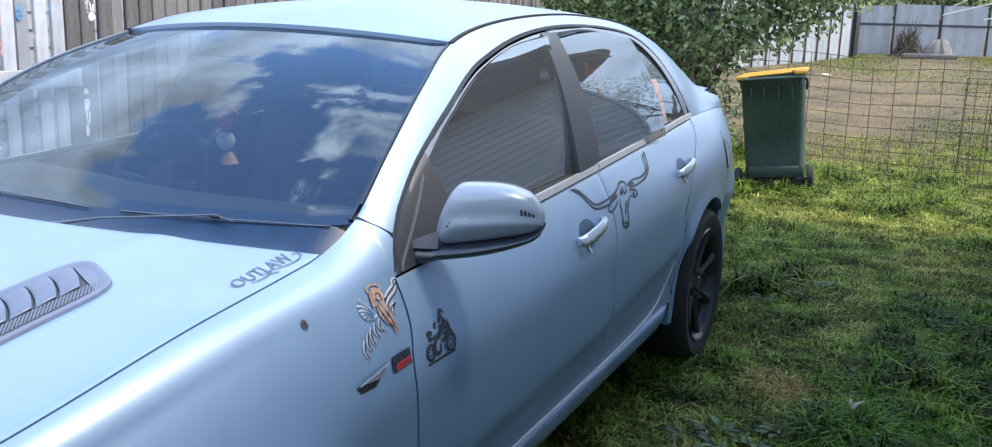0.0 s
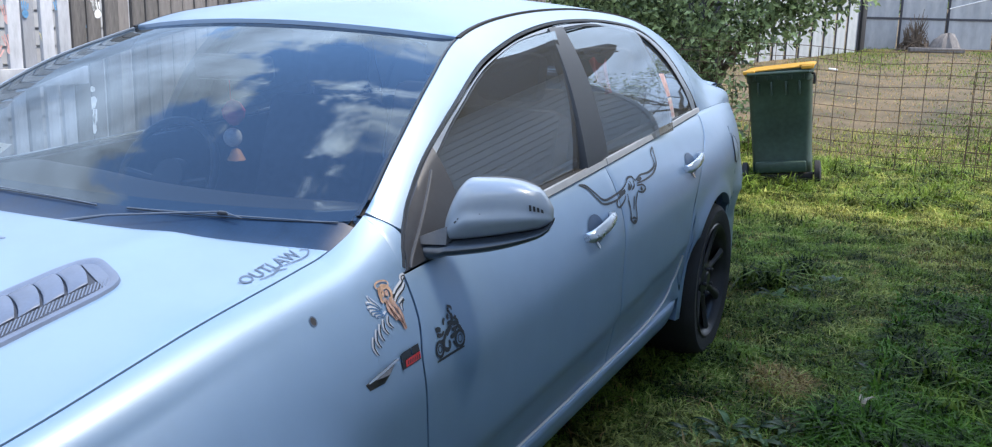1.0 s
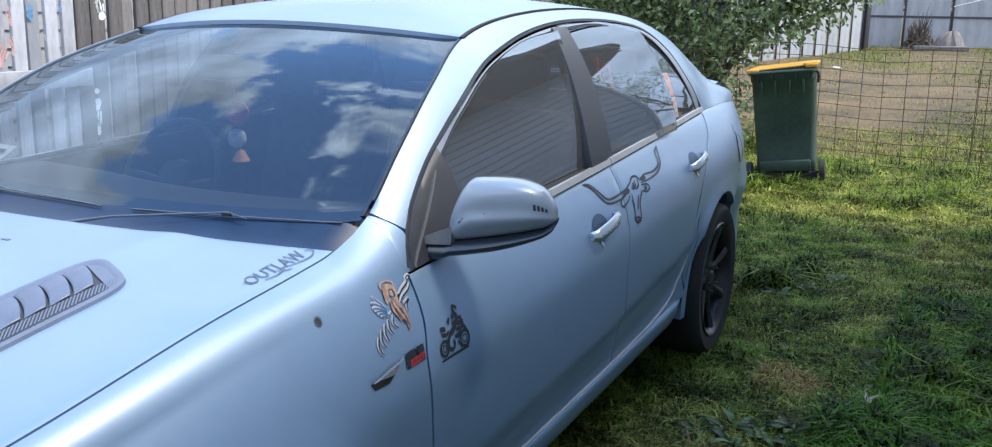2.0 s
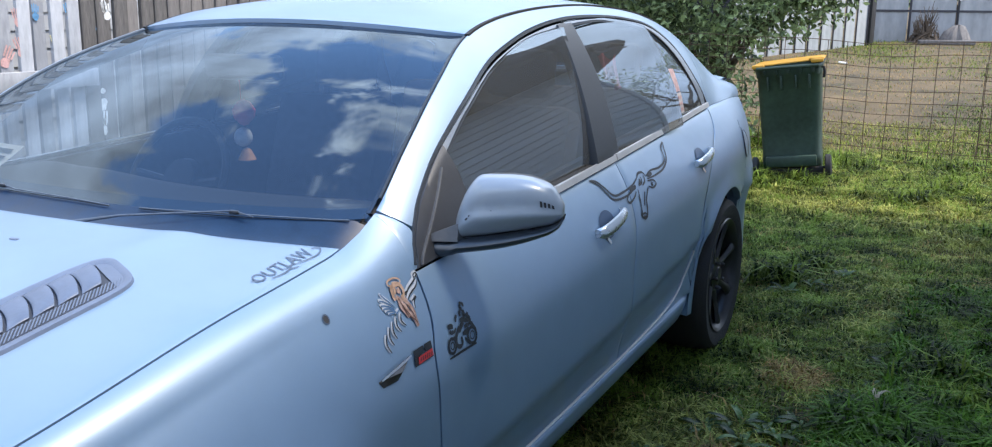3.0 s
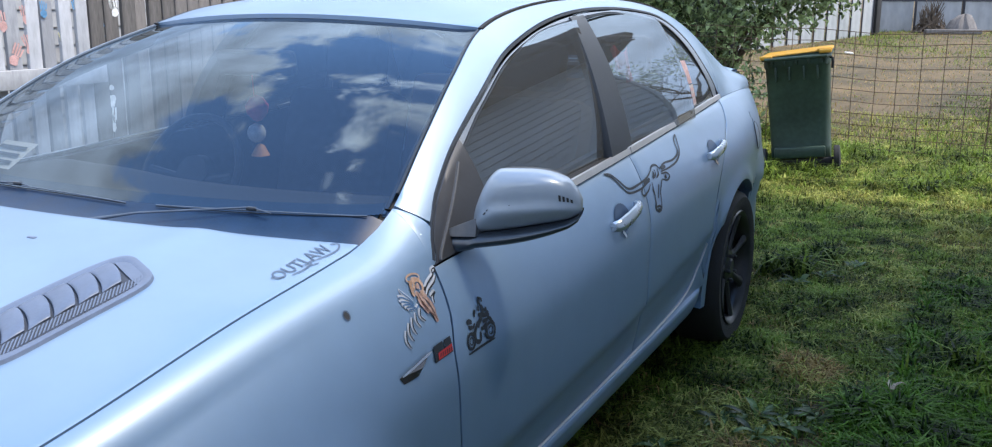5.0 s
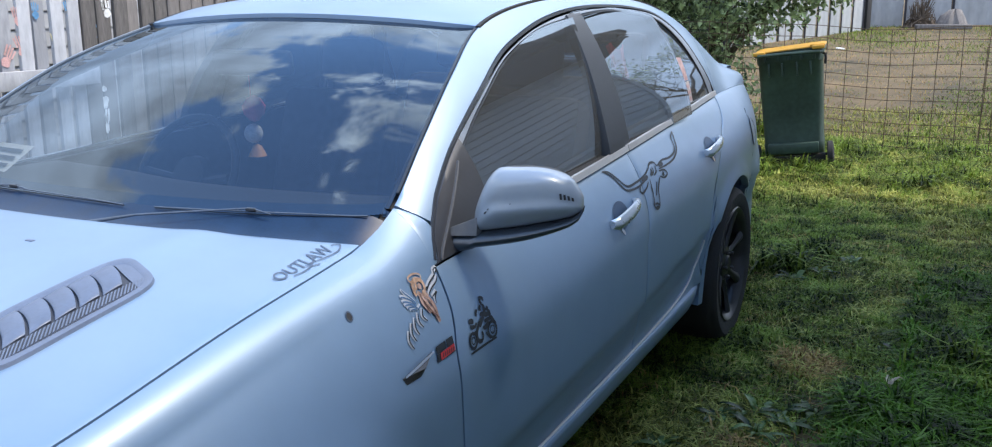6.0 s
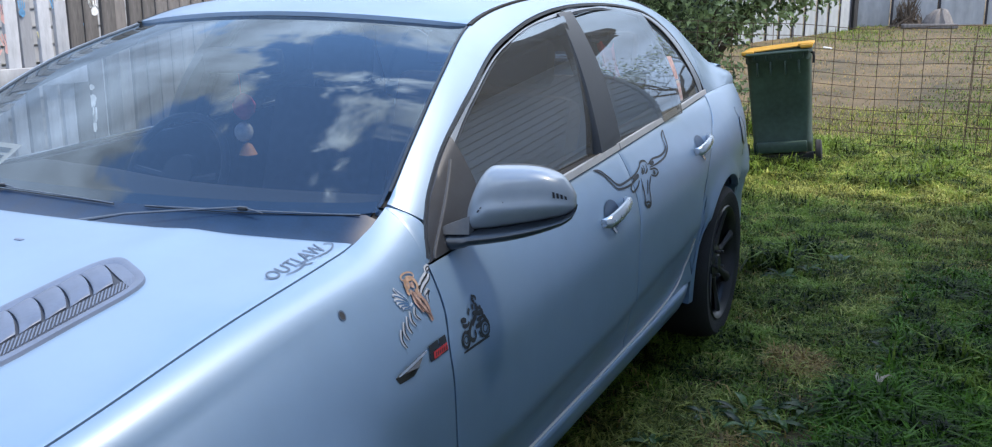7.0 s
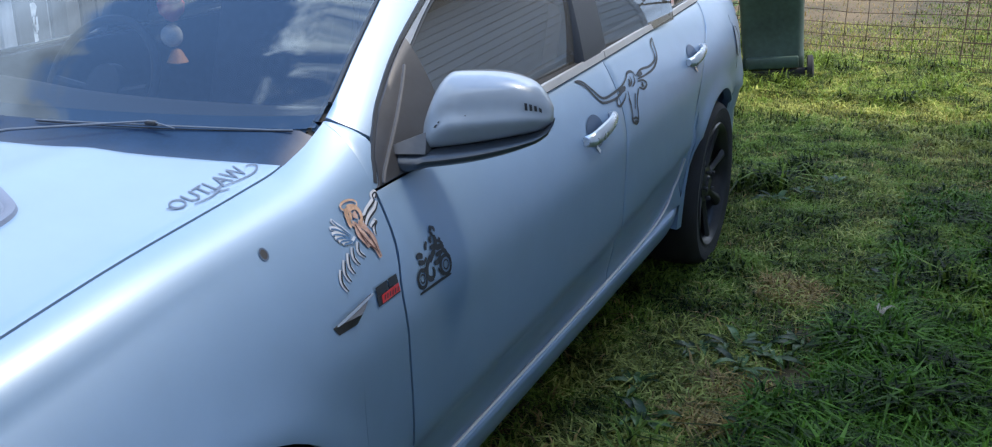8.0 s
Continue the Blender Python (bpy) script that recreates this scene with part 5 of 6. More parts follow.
for x in (-.24, .24):
    s = Shape().box(x - .05, x + .05, -.07, .0, 1.0 + .045 * x, 1.032 + .045 * x, .010)
    part("hinge", s, BIN_YELLOW, cover)
s = Shape().tube([(-.32, .05, .11), (.32, .05, .11)], .012, 8)
part("axle", s, DARK, wheelie)
for x in (-.302, .302):
    s = Shape().lathe([(.02, .026), (.065, .028), (.095, .026), (.112, .018), (.112, -.018), (.095, -.026), (.02, -.026)], 28, centre=(x, .05, .11))
    part("wheel", s, RUBBER, wheelie, "black rubber wheel")
s = Shape().box(-.21, .21, -.012, .05, .13, .225, .012)
part("axle_housing", s, BIN_GREEN, wheelie)
s = Shape().box(-.262, .262, .0, .09, .045, .12, .012)
part("axle_block", s, DARK, wheelie, "black axle block")
for x in (-.17, -.06, .06, .17):
    s = Shape().box(x - .009, x + .009, -.014, .012, .80, .915, .005)
    part("flute", s, BIN_GREEN, wheelie)
s = Shape().tube([(.275, .02, .97), (.292, .0, .965), (.294, -.012, .93), (.288, -.012, .88)], .011, 8)
part("hook", s, DARK, wheelie)
s = Shape().box(.17, .295, -.045, .05, 1.025, 1.052, .011)
part("hinge_block", s, BIN_YELLOW, cover)
s = Shape().box(-.295, -.20, -.04, .04, .998, 1.020, .009)
part("hinge_block", s, BIN_YELLOW, cover)


# ---- grass ----
def blades(name, label, boxes, material, seed, short=1.0, keep=None):
    """Bent blades over rectangles (x0, x1, y0, y1, count, height)."""
    rng = np.random.default_rng(seed)
    P, H = [], []
    for x0, x1, y0, y1, n, h in boxes:
        q = np.stack([rng.uniform(x0, x1, n), rng.uniform(y0, y1, n)], 1)
        if keep:
            dens = np.array([keep(*r) for r in q])
            ok = rng.random(n) < dens
            q, dens = q[ok], dens[ok]
        else:
            dens = np.ones(len(q))
        P.append(q)
        H.append(h * rng.uniform(.45, 1.35, len(q)) * (.55 + .45 * np.minimum(dens, 1)) * short)
    P, H = np.concatenate(P), np.concatenate(H)
    n = len(P)
    z = np.array([ground_z(*p) for p in P]) - .008
    root = np.column_stack([P, z])
    tuft = np.array([noise.noise(Vector((p[0] * 9, p[1] * 9, seed))) for p in P])
    H *= 1 + .65 * np.array([noise.noise(Vector((p[0] * 5, p[1] * 5, seed + 4.5))) for p in P])
    az = tuft * 14 + rng.normal(0, 1.3, n)
    d = np.stack([np.cos(az), np.sin(az), np.zeros(n)], 1)
    wv = np.stack([-np.sin(az), np.cos(az), np.zeros(n)], 1) * (H * rng.uniform(.020, .040, n) + .0018)[:, None]
    lean = (rng.random(n) ** .7 * 1.75 + .15)[:, None]
    h = H[:, None]
    up = np.array([0, 0, 1.0])
    m1 = root + d * h * lean * .3 + up * h * .55
    tip = root + d * h * lean * 1.0 + up * h * (1.0 - .35 * lean)
    v = np.stack([root - wv, root + wv, m1 + wv * .8, m1 - wv * .8, tip], 1).reshape(-1, 3)
    i = np.arange(n) * 5
    faces = np.concatenate([np.stack([i, i + 1, i + 2], 1), np.stack([i, i + 2, i + 3], 1), np.stack([i + 3, i + 2, i + 4], 1)])
    me = bpy.data.meshes.new(name)
    me.from_pydata(v.tolist(), [], faces.tolist())
    ob = new(name, me)
    me.materials.append(material)
    return tagged(ob, label, "grass", kind="stuff")


def patch(x, y):
    """How thick the grass stands."""
    a = noise.noise(Vector((x * .9, y * .9, 3.1)))
    b = noise.noise(Vector((x * 3.1, y * 3.1, 7.7)))
    k = .72 + .55 * a + .35 * b
    for cx, cy, r in ((1.28, 2.58, .16), (1.22, 1.62, .22), (1.42, 1.75, .2), (1.62, 2.3, .08), (1.75, 5.2, .3)):
        k -= .75 * math.exp(-((x - cx) ** 2 + (y - cy) ** 2) / r ** 2)
    if y > 9:
        k = .30 + .5 / (1 + math.exp((y - 10.6) * 3)) + .4 / (1 + math.exp(-(x - 1.2 - .03 * (y - 9)) * 3)) + .8 * noise.noise(Vector((x * .45 + 2, y * .16, 1.3))) + .25 * b
        k -= .7 * math.exp(-((x - .1) / 1.3) ** 2 - ((y - 14) / 5) ** 2)
    return max(k, .06)


blades("lawn", "green lawn grass with worn patches",
       [(.4, 2.7, .2, 3.2, 105000, .050), (.4, 2.7, 3.2, 5.6, 72000, .058), (-.6, 2.7, 5.6, 9.2, 50000, .09), (-.2, 1.9, 6.6, 8.9, 6000, .13)], GRASS, 21, keep=patch)
blades("lush_grass", "thick dark grass along the house", [(1.45, 2.5, 1.0, 2.4, 15000, .085), (1.6, 2.5, 2.2, 4.2, 14000, .085), (1.3, 1.9, 1.0, 1.7, 5000, .07)], DARK_GRASS, 26)
blades("yard_grass", "rough grass of the yard behind the wire fence", [(-3.5, 3.2, 9.2, 16, 55000, .06), (-3.5, 5, 16, 29, 45000, .09)], GRASS, 22, keep=patch)
blades("side_grass", "grass under and round the car", [(-2.6, .6, -1.5, 9, 42000, .05), (-2.6, 2.7, -6, -1.4, 46000, .05), (.6, 2.7, -1.5, .4, 22000, .05), (-4, -2.6, -3, 9, 6000, .08)], GRASS, 24, keep=patch)
blades("dry_grass", "dry straw among the lawn", [(.4, 2.7, .2, 5.6, 5000, .045), (-.6, 2.7, 5.6, 9.2, 6000, .045), (-3.5, 4, 9.2, 29, 12000, .05), (1.1, 1.45, 1.45, 1.8, 1500, .045), (1.17, 1.40, 2.47, 2.70, 700, .045), (.95, 1.3, 1.0, 1.3, 350, .04)], DRY_GRASS, 23)

blades("pale_grass", "short yellowish grass, paler for sunlight on the lawn", [(.75, 1.30, .7, 2.0, 7000, .042), (.85, 1.2, .6, 2.2, 3500, .04), (.6, 1.5, 2.3, 5.6, 12000, .045), (1.2, 2.4, 3.2, 5.6, 15000, .045), (-.2, 2.7, 5.4, 9.2, 34000, .07), (-.4, 2.7, 7.2, 9.4, 16000, .075), (-1.2, 3.2, 9.4, 11.8, 6000, .055)], PALE_GRASS, 25)


# broad-leaved weeds
def rosette(at, r, n, seed, name="weed", label="broad-leaved green weed growing in the lawn"):
    rnd = random.Random(seed)
    w = base(name, label, "weed", "weeds in the lawn", at=(at[0], at[1], ground_z(*at)))
    s = Shape()
    for k in range(n):
        a = 2 * math.pi * k / n + rnd.uniform(-.5, .5)
        l = r * rnd.uniform(.6, 1.2)
        wd = l * rnd.uniform(.09, .15)
        lift = rnd.uniform(.35, 1.0)
        ox, oy = rnd.uniform(-.25, .25) * r, rnd.uniform(-.25, .25) * r
        c, d = math.cos(a), math.sin(a)
        def leaf(u, v):
            q = wd * math.sin(math.pi * min(.12 + .88 * u, 1)) ** .8 * v
            x = l * u
            z = l * lift * (u - .75 * u * u) + abs(v) * wd * .25 + .008
            return ox + x * c - q * d, oy + x * d + q * c, z
        s.grid(leaf, span(0, 1, 6), [-1, 0, 1])
    part("leaves", s, WEED, w)
    return w


rnd = random.Random(5)
for k, (x, y, r) in enumerate([(1.18, 2.02, .13), (1.30, 1.98, .14), (1.38, 2.10, .12), (1.22, 1.86, .12), (1.08, 1.93, .11), (1.05, 1.42, .12), (.98, 1.62, .11), (1.62, 1.95, .13),
                               (1.72, 1.80, .14), (1.80, 2.10, .13), (1.70, 2.55, .15), (1.84, 2.4, .14), (1.9, 2.9, .13), (1.02, 3.75, .13), (1.12, 3.95, .12), (.98, 4.2, .12),
                               (1.5, 1.55, .11), (1.62, 1.68, .12), (1.75, 1.52, .12), (1.35, 1.5, .1), (1.85, 1.7, .13), (1.95, 2.2, .13), (1.25, 4.2, .1),
                               (1.78, 1.95, .15), (1.9, 1.95, .14), (1.66, 2.12, .12), (1.74, 2.28, .13), (1.92, 2.45, .15), (1.80, 1.35, .14), (1.60, 1.38, .12), (1.45, 1.30, .12)]):
    rosette((x, y), r * (.80 if x < 1.5 else .62), 10 + k % 6, k)
for k in range(26):
    rosette((rnd.uniform(1.5, 1.98), rnd.uniform(1.35, 2.95)), rnd.uniform(.055, .085), 9 + k % 5, 60 + k)
tussocks = [(-.25, 9.25, .30, 220), (.1, 9.3, .26, 200), (.92, 3.98, .15, 200), (1.02, 4.35, .13, 160), (1.74, 2.80, .09, 240), (1.86, 2.95, .10, 260), (1.90, 2.6, .09, 220), (1.08, 1.2, .075, 160), (.55, 7.15, .14, 160), (.15, 7.2, .12, 120)]
for k, (x, y, h, n) in enumerate(tussocks):
    blades("grass_tussock", "tall grass tussock standing in the lawn", [(x - .12, x + .12, y - .12, y + .12, n, h)], GRASS, 40 + k)
s = Shape()
rnd = random.Random(9)
for k in range(9):
    a = rnd.uniform(.5, 2.6)
    l = rnd.uniform(.035, .065)
    rise, bend = rnd.uniform(.01, .05), rnd.uniform(-.35, .35)
    c, d = math.cos(a), math.sin(a)

    def curl(u, v):
        q = .0055 * math.sin(math.pi * min(.1 + .9 * u, 1)) * v
        x = l * u
        return x * c - (q + bend * x * u) * d, x * d + (q + bend * x * u) * c, .022 + rise * math.sin(2.2 * u) + .003 * v * v
    s.grid(curl, span(0, 1, 6), [-1, -.4, .4, 1])
ob = part("dead_leaf", s, DEAD_LEAF)
ob.location = (1.595, 2.37, .022)
tagged(ob, "curled pale dead leaf lying on grass", "leaf")


# ---- stickers, badges and cabin of the car ----
def on_side(y, z, lift=.0016):
    """Place on the flank at y, z, a little proud of it."""
    if z <= belt(y):
        x = lower(y, z)
        n = Vector((1, 0, (lower(y, z - .004) - lower(y, z)) / .004)).normalized()
    else:
        lo, hi = 0.0, 1.0
        for _ in range(20):
            m = (lo + hi) / 2
            lo, hi = (m, hi) if upper(y, m)[2] < z else (lo, m)
        x = upper(y, lo)[0]
        n = Vector((.8, 0, .6))
    return Vector((x, y, z)) + n * lift


def smooth_line(pts, n=6):
    """Points along a rounded curve through pts."""
    out = []
    for i in range(len(pts) - 1):
        p0, p1, p2, p3 = pts[max(i - 1, 0)], pts[i], pts[i + 1], pts[min(i + 2, len(pts) - 1)]
        for k in range(n):
            t = k / n
            out.append(tuple(.5 * (2 * b + (c - a) * t + (2 * a - 5 * b + 4 * c - d) * t * t + (3 * b - a - 3 * c + d) * t ** 3)
                             for a, b, c, d in zip(p0, p1, p2, p3)))
    return out + [tuple(pts[-1])]


def stroke(s, pts, w, at=on_side, lift=.0016, taper=.35, curve=True):
    """A vinyl ribbon of width w along points of a sticker."""
    line = smooth_line(pts) if curve and len(pts) > 2 else pts
    n = len(line)
    b0 = len(s.v)
    for i, p in enumerate(line):
        a, b = line[max(i - 1, 0)], line[min(i + 1, n - 1)]
        d = math.hypot(b[0] - a[0], b[1] - a[1]) or 1
        nx, ny = -(b[1] - a[1]) / d, (b[0] - a[0]) / d
        h = w / 2 * (taper + (1 - taper) * math.sin(math.pi * (i + .5) / n) ** .5)
        s.v += [tuple(at(p[0] + nx * h, p[1] + ny * h, lift)), tuple(at(p[0] - nx * h, p[1] - ny * h, lift))]
    for i in range(n - 1):
        k = b0 + 2 * i
        s.f.append((k, k + 1, k + 3, k + 2))
    return s


def patch_shape(s, pts, at=on_side, lift=.0014):
    """A filled outline."""
    c = (sum(p[0] for p in pts) / len(pts), sum(p[1] for p in pts) / len(pts))
    b0 = len(s.v)
    s.v.append(tuple(at(*c, lift)))
    s.v += [tuple(at(*p, lift)) for p in pts]
    for i in range(len(pts)):
        s.f.append((b0, b0 + 1 + i, b0 + 1 + (i + 1) % len(pts)))
    return s


def circle(cy, cz, r, n=20, sy=1.0):
    return [(cy + sy * r * math.cos(2 * math.pi * k / n), cz + r * math.sin(2 * math.pi * k / n)) for k in range(n + 1)]


doors = [o for o in car.children if o.name.startswith("front_door") and min(v.co.x for v in o.data.vertices) > 0]
rear_doors = [o for o in car.children if o.name.startswith("rear_door") and min(v.co.x for v in o.data.vertices) > 0]
wings = [o for o in car.children if o.name.startswith("front_wing") and min(v.co.x for v in o.data.vertices) > 0]

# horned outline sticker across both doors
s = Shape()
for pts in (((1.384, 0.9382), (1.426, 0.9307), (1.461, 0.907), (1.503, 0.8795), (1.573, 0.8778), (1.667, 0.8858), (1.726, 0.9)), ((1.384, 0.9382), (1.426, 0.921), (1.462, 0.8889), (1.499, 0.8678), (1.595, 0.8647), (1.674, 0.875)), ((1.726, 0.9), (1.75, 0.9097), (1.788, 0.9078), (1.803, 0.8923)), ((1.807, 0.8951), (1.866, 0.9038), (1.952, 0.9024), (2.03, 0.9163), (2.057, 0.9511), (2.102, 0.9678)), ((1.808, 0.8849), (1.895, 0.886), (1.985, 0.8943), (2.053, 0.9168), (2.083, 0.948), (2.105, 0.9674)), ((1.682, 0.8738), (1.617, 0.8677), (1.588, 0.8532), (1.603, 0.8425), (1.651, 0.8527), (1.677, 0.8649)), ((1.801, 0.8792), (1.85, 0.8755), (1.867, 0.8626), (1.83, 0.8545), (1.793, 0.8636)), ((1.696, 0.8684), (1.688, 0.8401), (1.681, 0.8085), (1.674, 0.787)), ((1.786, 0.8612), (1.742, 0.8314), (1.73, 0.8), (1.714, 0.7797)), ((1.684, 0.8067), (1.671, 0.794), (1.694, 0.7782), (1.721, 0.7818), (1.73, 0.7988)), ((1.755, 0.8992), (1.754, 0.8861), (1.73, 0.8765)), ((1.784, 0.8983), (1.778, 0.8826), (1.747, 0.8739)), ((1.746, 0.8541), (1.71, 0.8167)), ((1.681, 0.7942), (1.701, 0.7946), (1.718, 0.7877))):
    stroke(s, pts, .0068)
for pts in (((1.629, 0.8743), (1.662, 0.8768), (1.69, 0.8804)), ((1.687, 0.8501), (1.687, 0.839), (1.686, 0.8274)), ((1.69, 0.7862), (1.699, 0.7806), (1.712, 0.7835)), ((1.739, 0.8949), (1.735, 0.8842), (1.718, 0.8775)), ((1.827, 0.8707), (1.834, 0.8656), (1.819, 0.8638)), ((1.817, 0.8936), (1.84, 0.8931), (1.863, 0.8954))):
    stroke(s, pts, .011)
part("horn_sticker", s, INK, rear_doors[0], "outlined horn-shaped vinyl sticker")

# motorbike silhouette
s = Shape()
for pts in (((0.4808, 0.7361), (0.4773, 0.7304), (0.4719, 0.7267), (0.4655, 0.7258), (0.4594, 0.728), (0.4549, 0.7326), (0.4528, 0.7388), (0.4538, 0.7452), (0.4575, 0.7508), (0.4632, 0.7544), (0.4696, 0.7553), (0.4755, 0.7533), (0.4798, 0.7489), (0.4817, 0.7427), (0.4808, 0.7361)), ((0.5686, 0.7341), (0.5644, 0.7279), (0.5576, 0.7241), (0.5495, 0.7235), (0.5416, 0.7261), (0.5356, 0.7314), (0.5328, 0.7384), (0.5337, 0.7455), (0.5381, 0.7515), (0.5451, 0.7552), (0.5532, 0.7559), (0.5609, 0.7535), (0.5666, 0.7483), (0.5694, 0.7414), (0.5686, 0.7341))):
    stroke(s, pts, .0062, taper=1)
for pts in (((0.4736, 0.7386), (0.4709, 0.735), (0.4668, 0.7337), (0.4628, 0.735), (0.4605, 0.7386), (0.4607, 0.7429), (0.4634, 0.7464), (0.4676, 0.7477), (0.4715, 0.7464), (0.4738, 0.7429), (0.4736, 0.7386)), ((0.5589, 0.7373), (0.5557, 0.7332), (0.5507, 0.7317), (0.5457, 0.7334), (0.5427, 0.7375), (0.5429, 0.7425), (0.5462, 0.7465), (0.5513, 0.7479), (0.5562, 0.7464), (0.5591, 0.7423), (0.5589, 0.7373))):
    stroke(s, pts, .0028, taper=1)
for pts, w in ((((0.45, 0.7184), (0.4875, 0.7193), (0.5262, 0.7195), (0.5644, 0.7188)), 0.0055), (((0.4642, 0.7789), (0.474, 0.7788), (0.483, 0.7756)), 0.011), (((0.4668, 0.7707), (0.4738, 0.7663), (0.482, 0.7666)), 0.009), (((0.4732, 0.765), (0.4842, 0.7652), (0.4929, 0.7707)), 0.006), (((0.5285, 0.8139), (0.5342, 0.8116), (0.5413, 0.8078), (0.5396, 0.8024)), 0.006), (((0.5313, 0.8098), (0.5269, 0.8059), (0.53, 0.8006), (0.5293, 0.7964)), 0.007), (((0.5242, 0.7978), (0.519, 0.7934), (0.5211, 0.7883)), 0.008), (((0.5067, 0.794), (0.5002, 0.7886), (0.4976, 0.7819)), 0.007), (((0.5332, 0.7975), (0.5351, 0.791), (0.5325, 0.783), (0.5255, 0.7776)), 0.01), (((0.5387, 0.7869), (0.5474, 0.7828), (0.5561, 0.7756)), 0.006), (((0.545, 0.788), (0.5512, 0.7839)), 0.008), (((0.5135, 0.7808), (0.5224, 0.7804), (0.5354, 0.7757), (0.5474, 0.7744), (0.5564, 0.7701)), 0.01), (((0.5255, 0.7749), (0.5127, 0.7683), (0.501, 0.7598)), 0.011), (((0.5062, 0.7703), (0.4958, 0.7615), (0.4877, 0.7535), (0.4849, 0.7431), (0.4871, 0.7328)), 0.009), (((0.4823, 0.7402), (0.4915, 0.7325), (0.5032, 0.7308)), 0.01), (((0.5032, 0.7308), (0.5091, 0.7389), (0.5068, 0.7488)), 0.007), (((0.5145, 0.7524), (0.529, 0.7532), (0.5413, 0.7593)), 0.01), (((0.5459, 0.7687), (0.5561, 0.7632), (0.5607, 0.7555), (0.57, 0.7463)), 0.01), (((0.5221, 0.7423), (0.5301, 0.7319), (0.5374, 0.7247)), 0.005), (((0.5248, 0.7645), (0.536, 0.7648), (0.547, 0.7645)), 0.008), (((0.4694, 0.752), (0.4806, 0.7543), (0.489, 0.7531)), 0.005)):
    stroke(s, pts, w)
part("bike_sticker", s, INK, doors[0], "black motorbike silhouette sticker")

# winged sticker with scrollwork, as plain shapes: white backing, dark lines, coloured fill
WING = (((0.3156, 0.8596), (0.3048, 0.8723), (0.2946, 0.8824), (0.2899, 0.8899)), ((0.3136, 0.8586), (0.3009, 0.8692), (0.2878, 0.8766), (0.2789, 0.8796)), ((0.3123, 0.857), (0.2983, 0.8648), (0.2859, 0.8695), (0.2775, 0.8708)), ((0.312, 0.8551), (0.2994, 0.8606), (0.2873, 0.8634), (0.2799, 0.8635)), ((0.3126, 0.853), (0.3023, 0.8559), (0.2915, 0.8577), (0.2845, 0.8571)), ((0.315, 0.8516), (0.3054, 0.8511), (0.2972, 0.8522), (0.2914, 0.8519)), ((0.3264, 0.8533), (0.3198, 0.8503), (0.3105, 0.848)))
SCROLL = (((0.3596, 0.8663), (0.3683, 0.8733), (0.3807, 0.88), (0.3956, 0.8849), (0.4097, 0.89), (0.4114, 0.897), (0.419, 0.9005)), ((0.419, 0.9005), (0.4247, 0.8984), (0.4193, 0.8944), (0.4139, 0.893)), ((0.3629, 0.8614), (0.375, 0.8681), (0.3881, 0.8727), (0.4045, 0.8779), (0.4166, 0.8863)), ((0.3728, 0.8566), (0.3828, 0.8593), (0.3924, 0.8614), (0.3812, 0.8543), (0.377, 0.8426)), ((0.3717, 0.8757), (0.3632, 0.8746), (0.3634, 0.8706)))
BARS = (((.262, .822), (.255, .806), (.262, .79)), ((.278, .832), (.27, .815), (.276, .80)), ((.293, .838), (.286, .822), (.291, .808)),
        ((.308, .843), (.303, .829), (.31, .816)), ((.327, .846), (.32, .834), (.33, .822)))
for name, label, group_, w in (("wing_sticker", "pale blue feathered wing sticker", WING, .0075), ("scroll_sticker", "white curled feather sticker", SCROLL, .0085), ("script_sticker", "white scrollwork sticker", BARS, .0085)):
    s = Shape()
    for pts in group_:
        stroke(s, pts, w)
    part(name, s, VINYL_WHITE, wings[0], label)
    s = Shape()
    for pts in group_:
        stroke(s, [(q + .0012, z - .0016) for q, z in pts], w * .38, lift=.0024)
    part(name + "_lines", s, INK if group_ is not WING else VINYL_BLUE, wings[0])
s = Shape()
for pts, w in ((((0.3466, 0.8855), (0.3475, 0.8814), (0.3456, 0.8767)), 0.012), (((0.3327, 0.8729), (0.3398, 0.866), (0.3429, 0.8553), (0.3465, 0.8392), (0.3496, 0.8316)), 0.011), (((0.3471, 0.8703), (0.3538, 0.8639), (0.3607, 0.8573)), 0.012), (((0.3588, 0.8565), (0.3642, 0.8459), (0.3669, 0.836), (0.3656, 0.8235), (0.3677, 0.8092)), 0.012), (((0.3479, 0.8569), (0.3501, 0.8456), (0.3579, 0.8325), (0.3641, 0.8232)), 0.01), (((0.3379, 0.8666), (0.3349, 0.8558), (0.3391, 0.8474), (0.3465, 0.8359)), 0.008)):
    stroke(s, pts, w, lift=.0027, taper=.6)
part("sticker_figure", s, VINYL_TAN, wings[0], "tan plain shape in the sticker")
s = Shape()
for pts, w in ((((0.3645, 0.8941), (0.3586, 0.8914), (0.3488, 0.8903), (0.3379, 0.891), (0.3287, 0.8934), (0.3238, 0.8967), (0.3243, 0.9002), (0.3299, 0.9029), (0.3394, 0.9041), (0.3502, 0.9034), (0.3595, 0.9011), (0.3648, 0.8977), (0.3645, 0.8941)), 0.0035), (((0.3372, 0.8951), (0.3471, 0.8945), (0.3579, 0.8898), (0.3622, 0.8815), (0.3598, 0.8736)), 0.008), (((0.3371, 0.8938), (0.3292, 0.8881), (0.3271, 0.8809), (0.3257, 0.8728), (0.3281, 0.8689)), 0.009), (((0.3607, 0.8786), (0.3584, 0.8719), (0.3521, 0.8677), (0.3523, 0.8636)), 0.006), (((0.3407, 0.8916), (0.3376, 0.8846), (0.3322, 0.8776)), 0.006)):
    stroke(s, pts, w, lift=.0031, taper=.6)
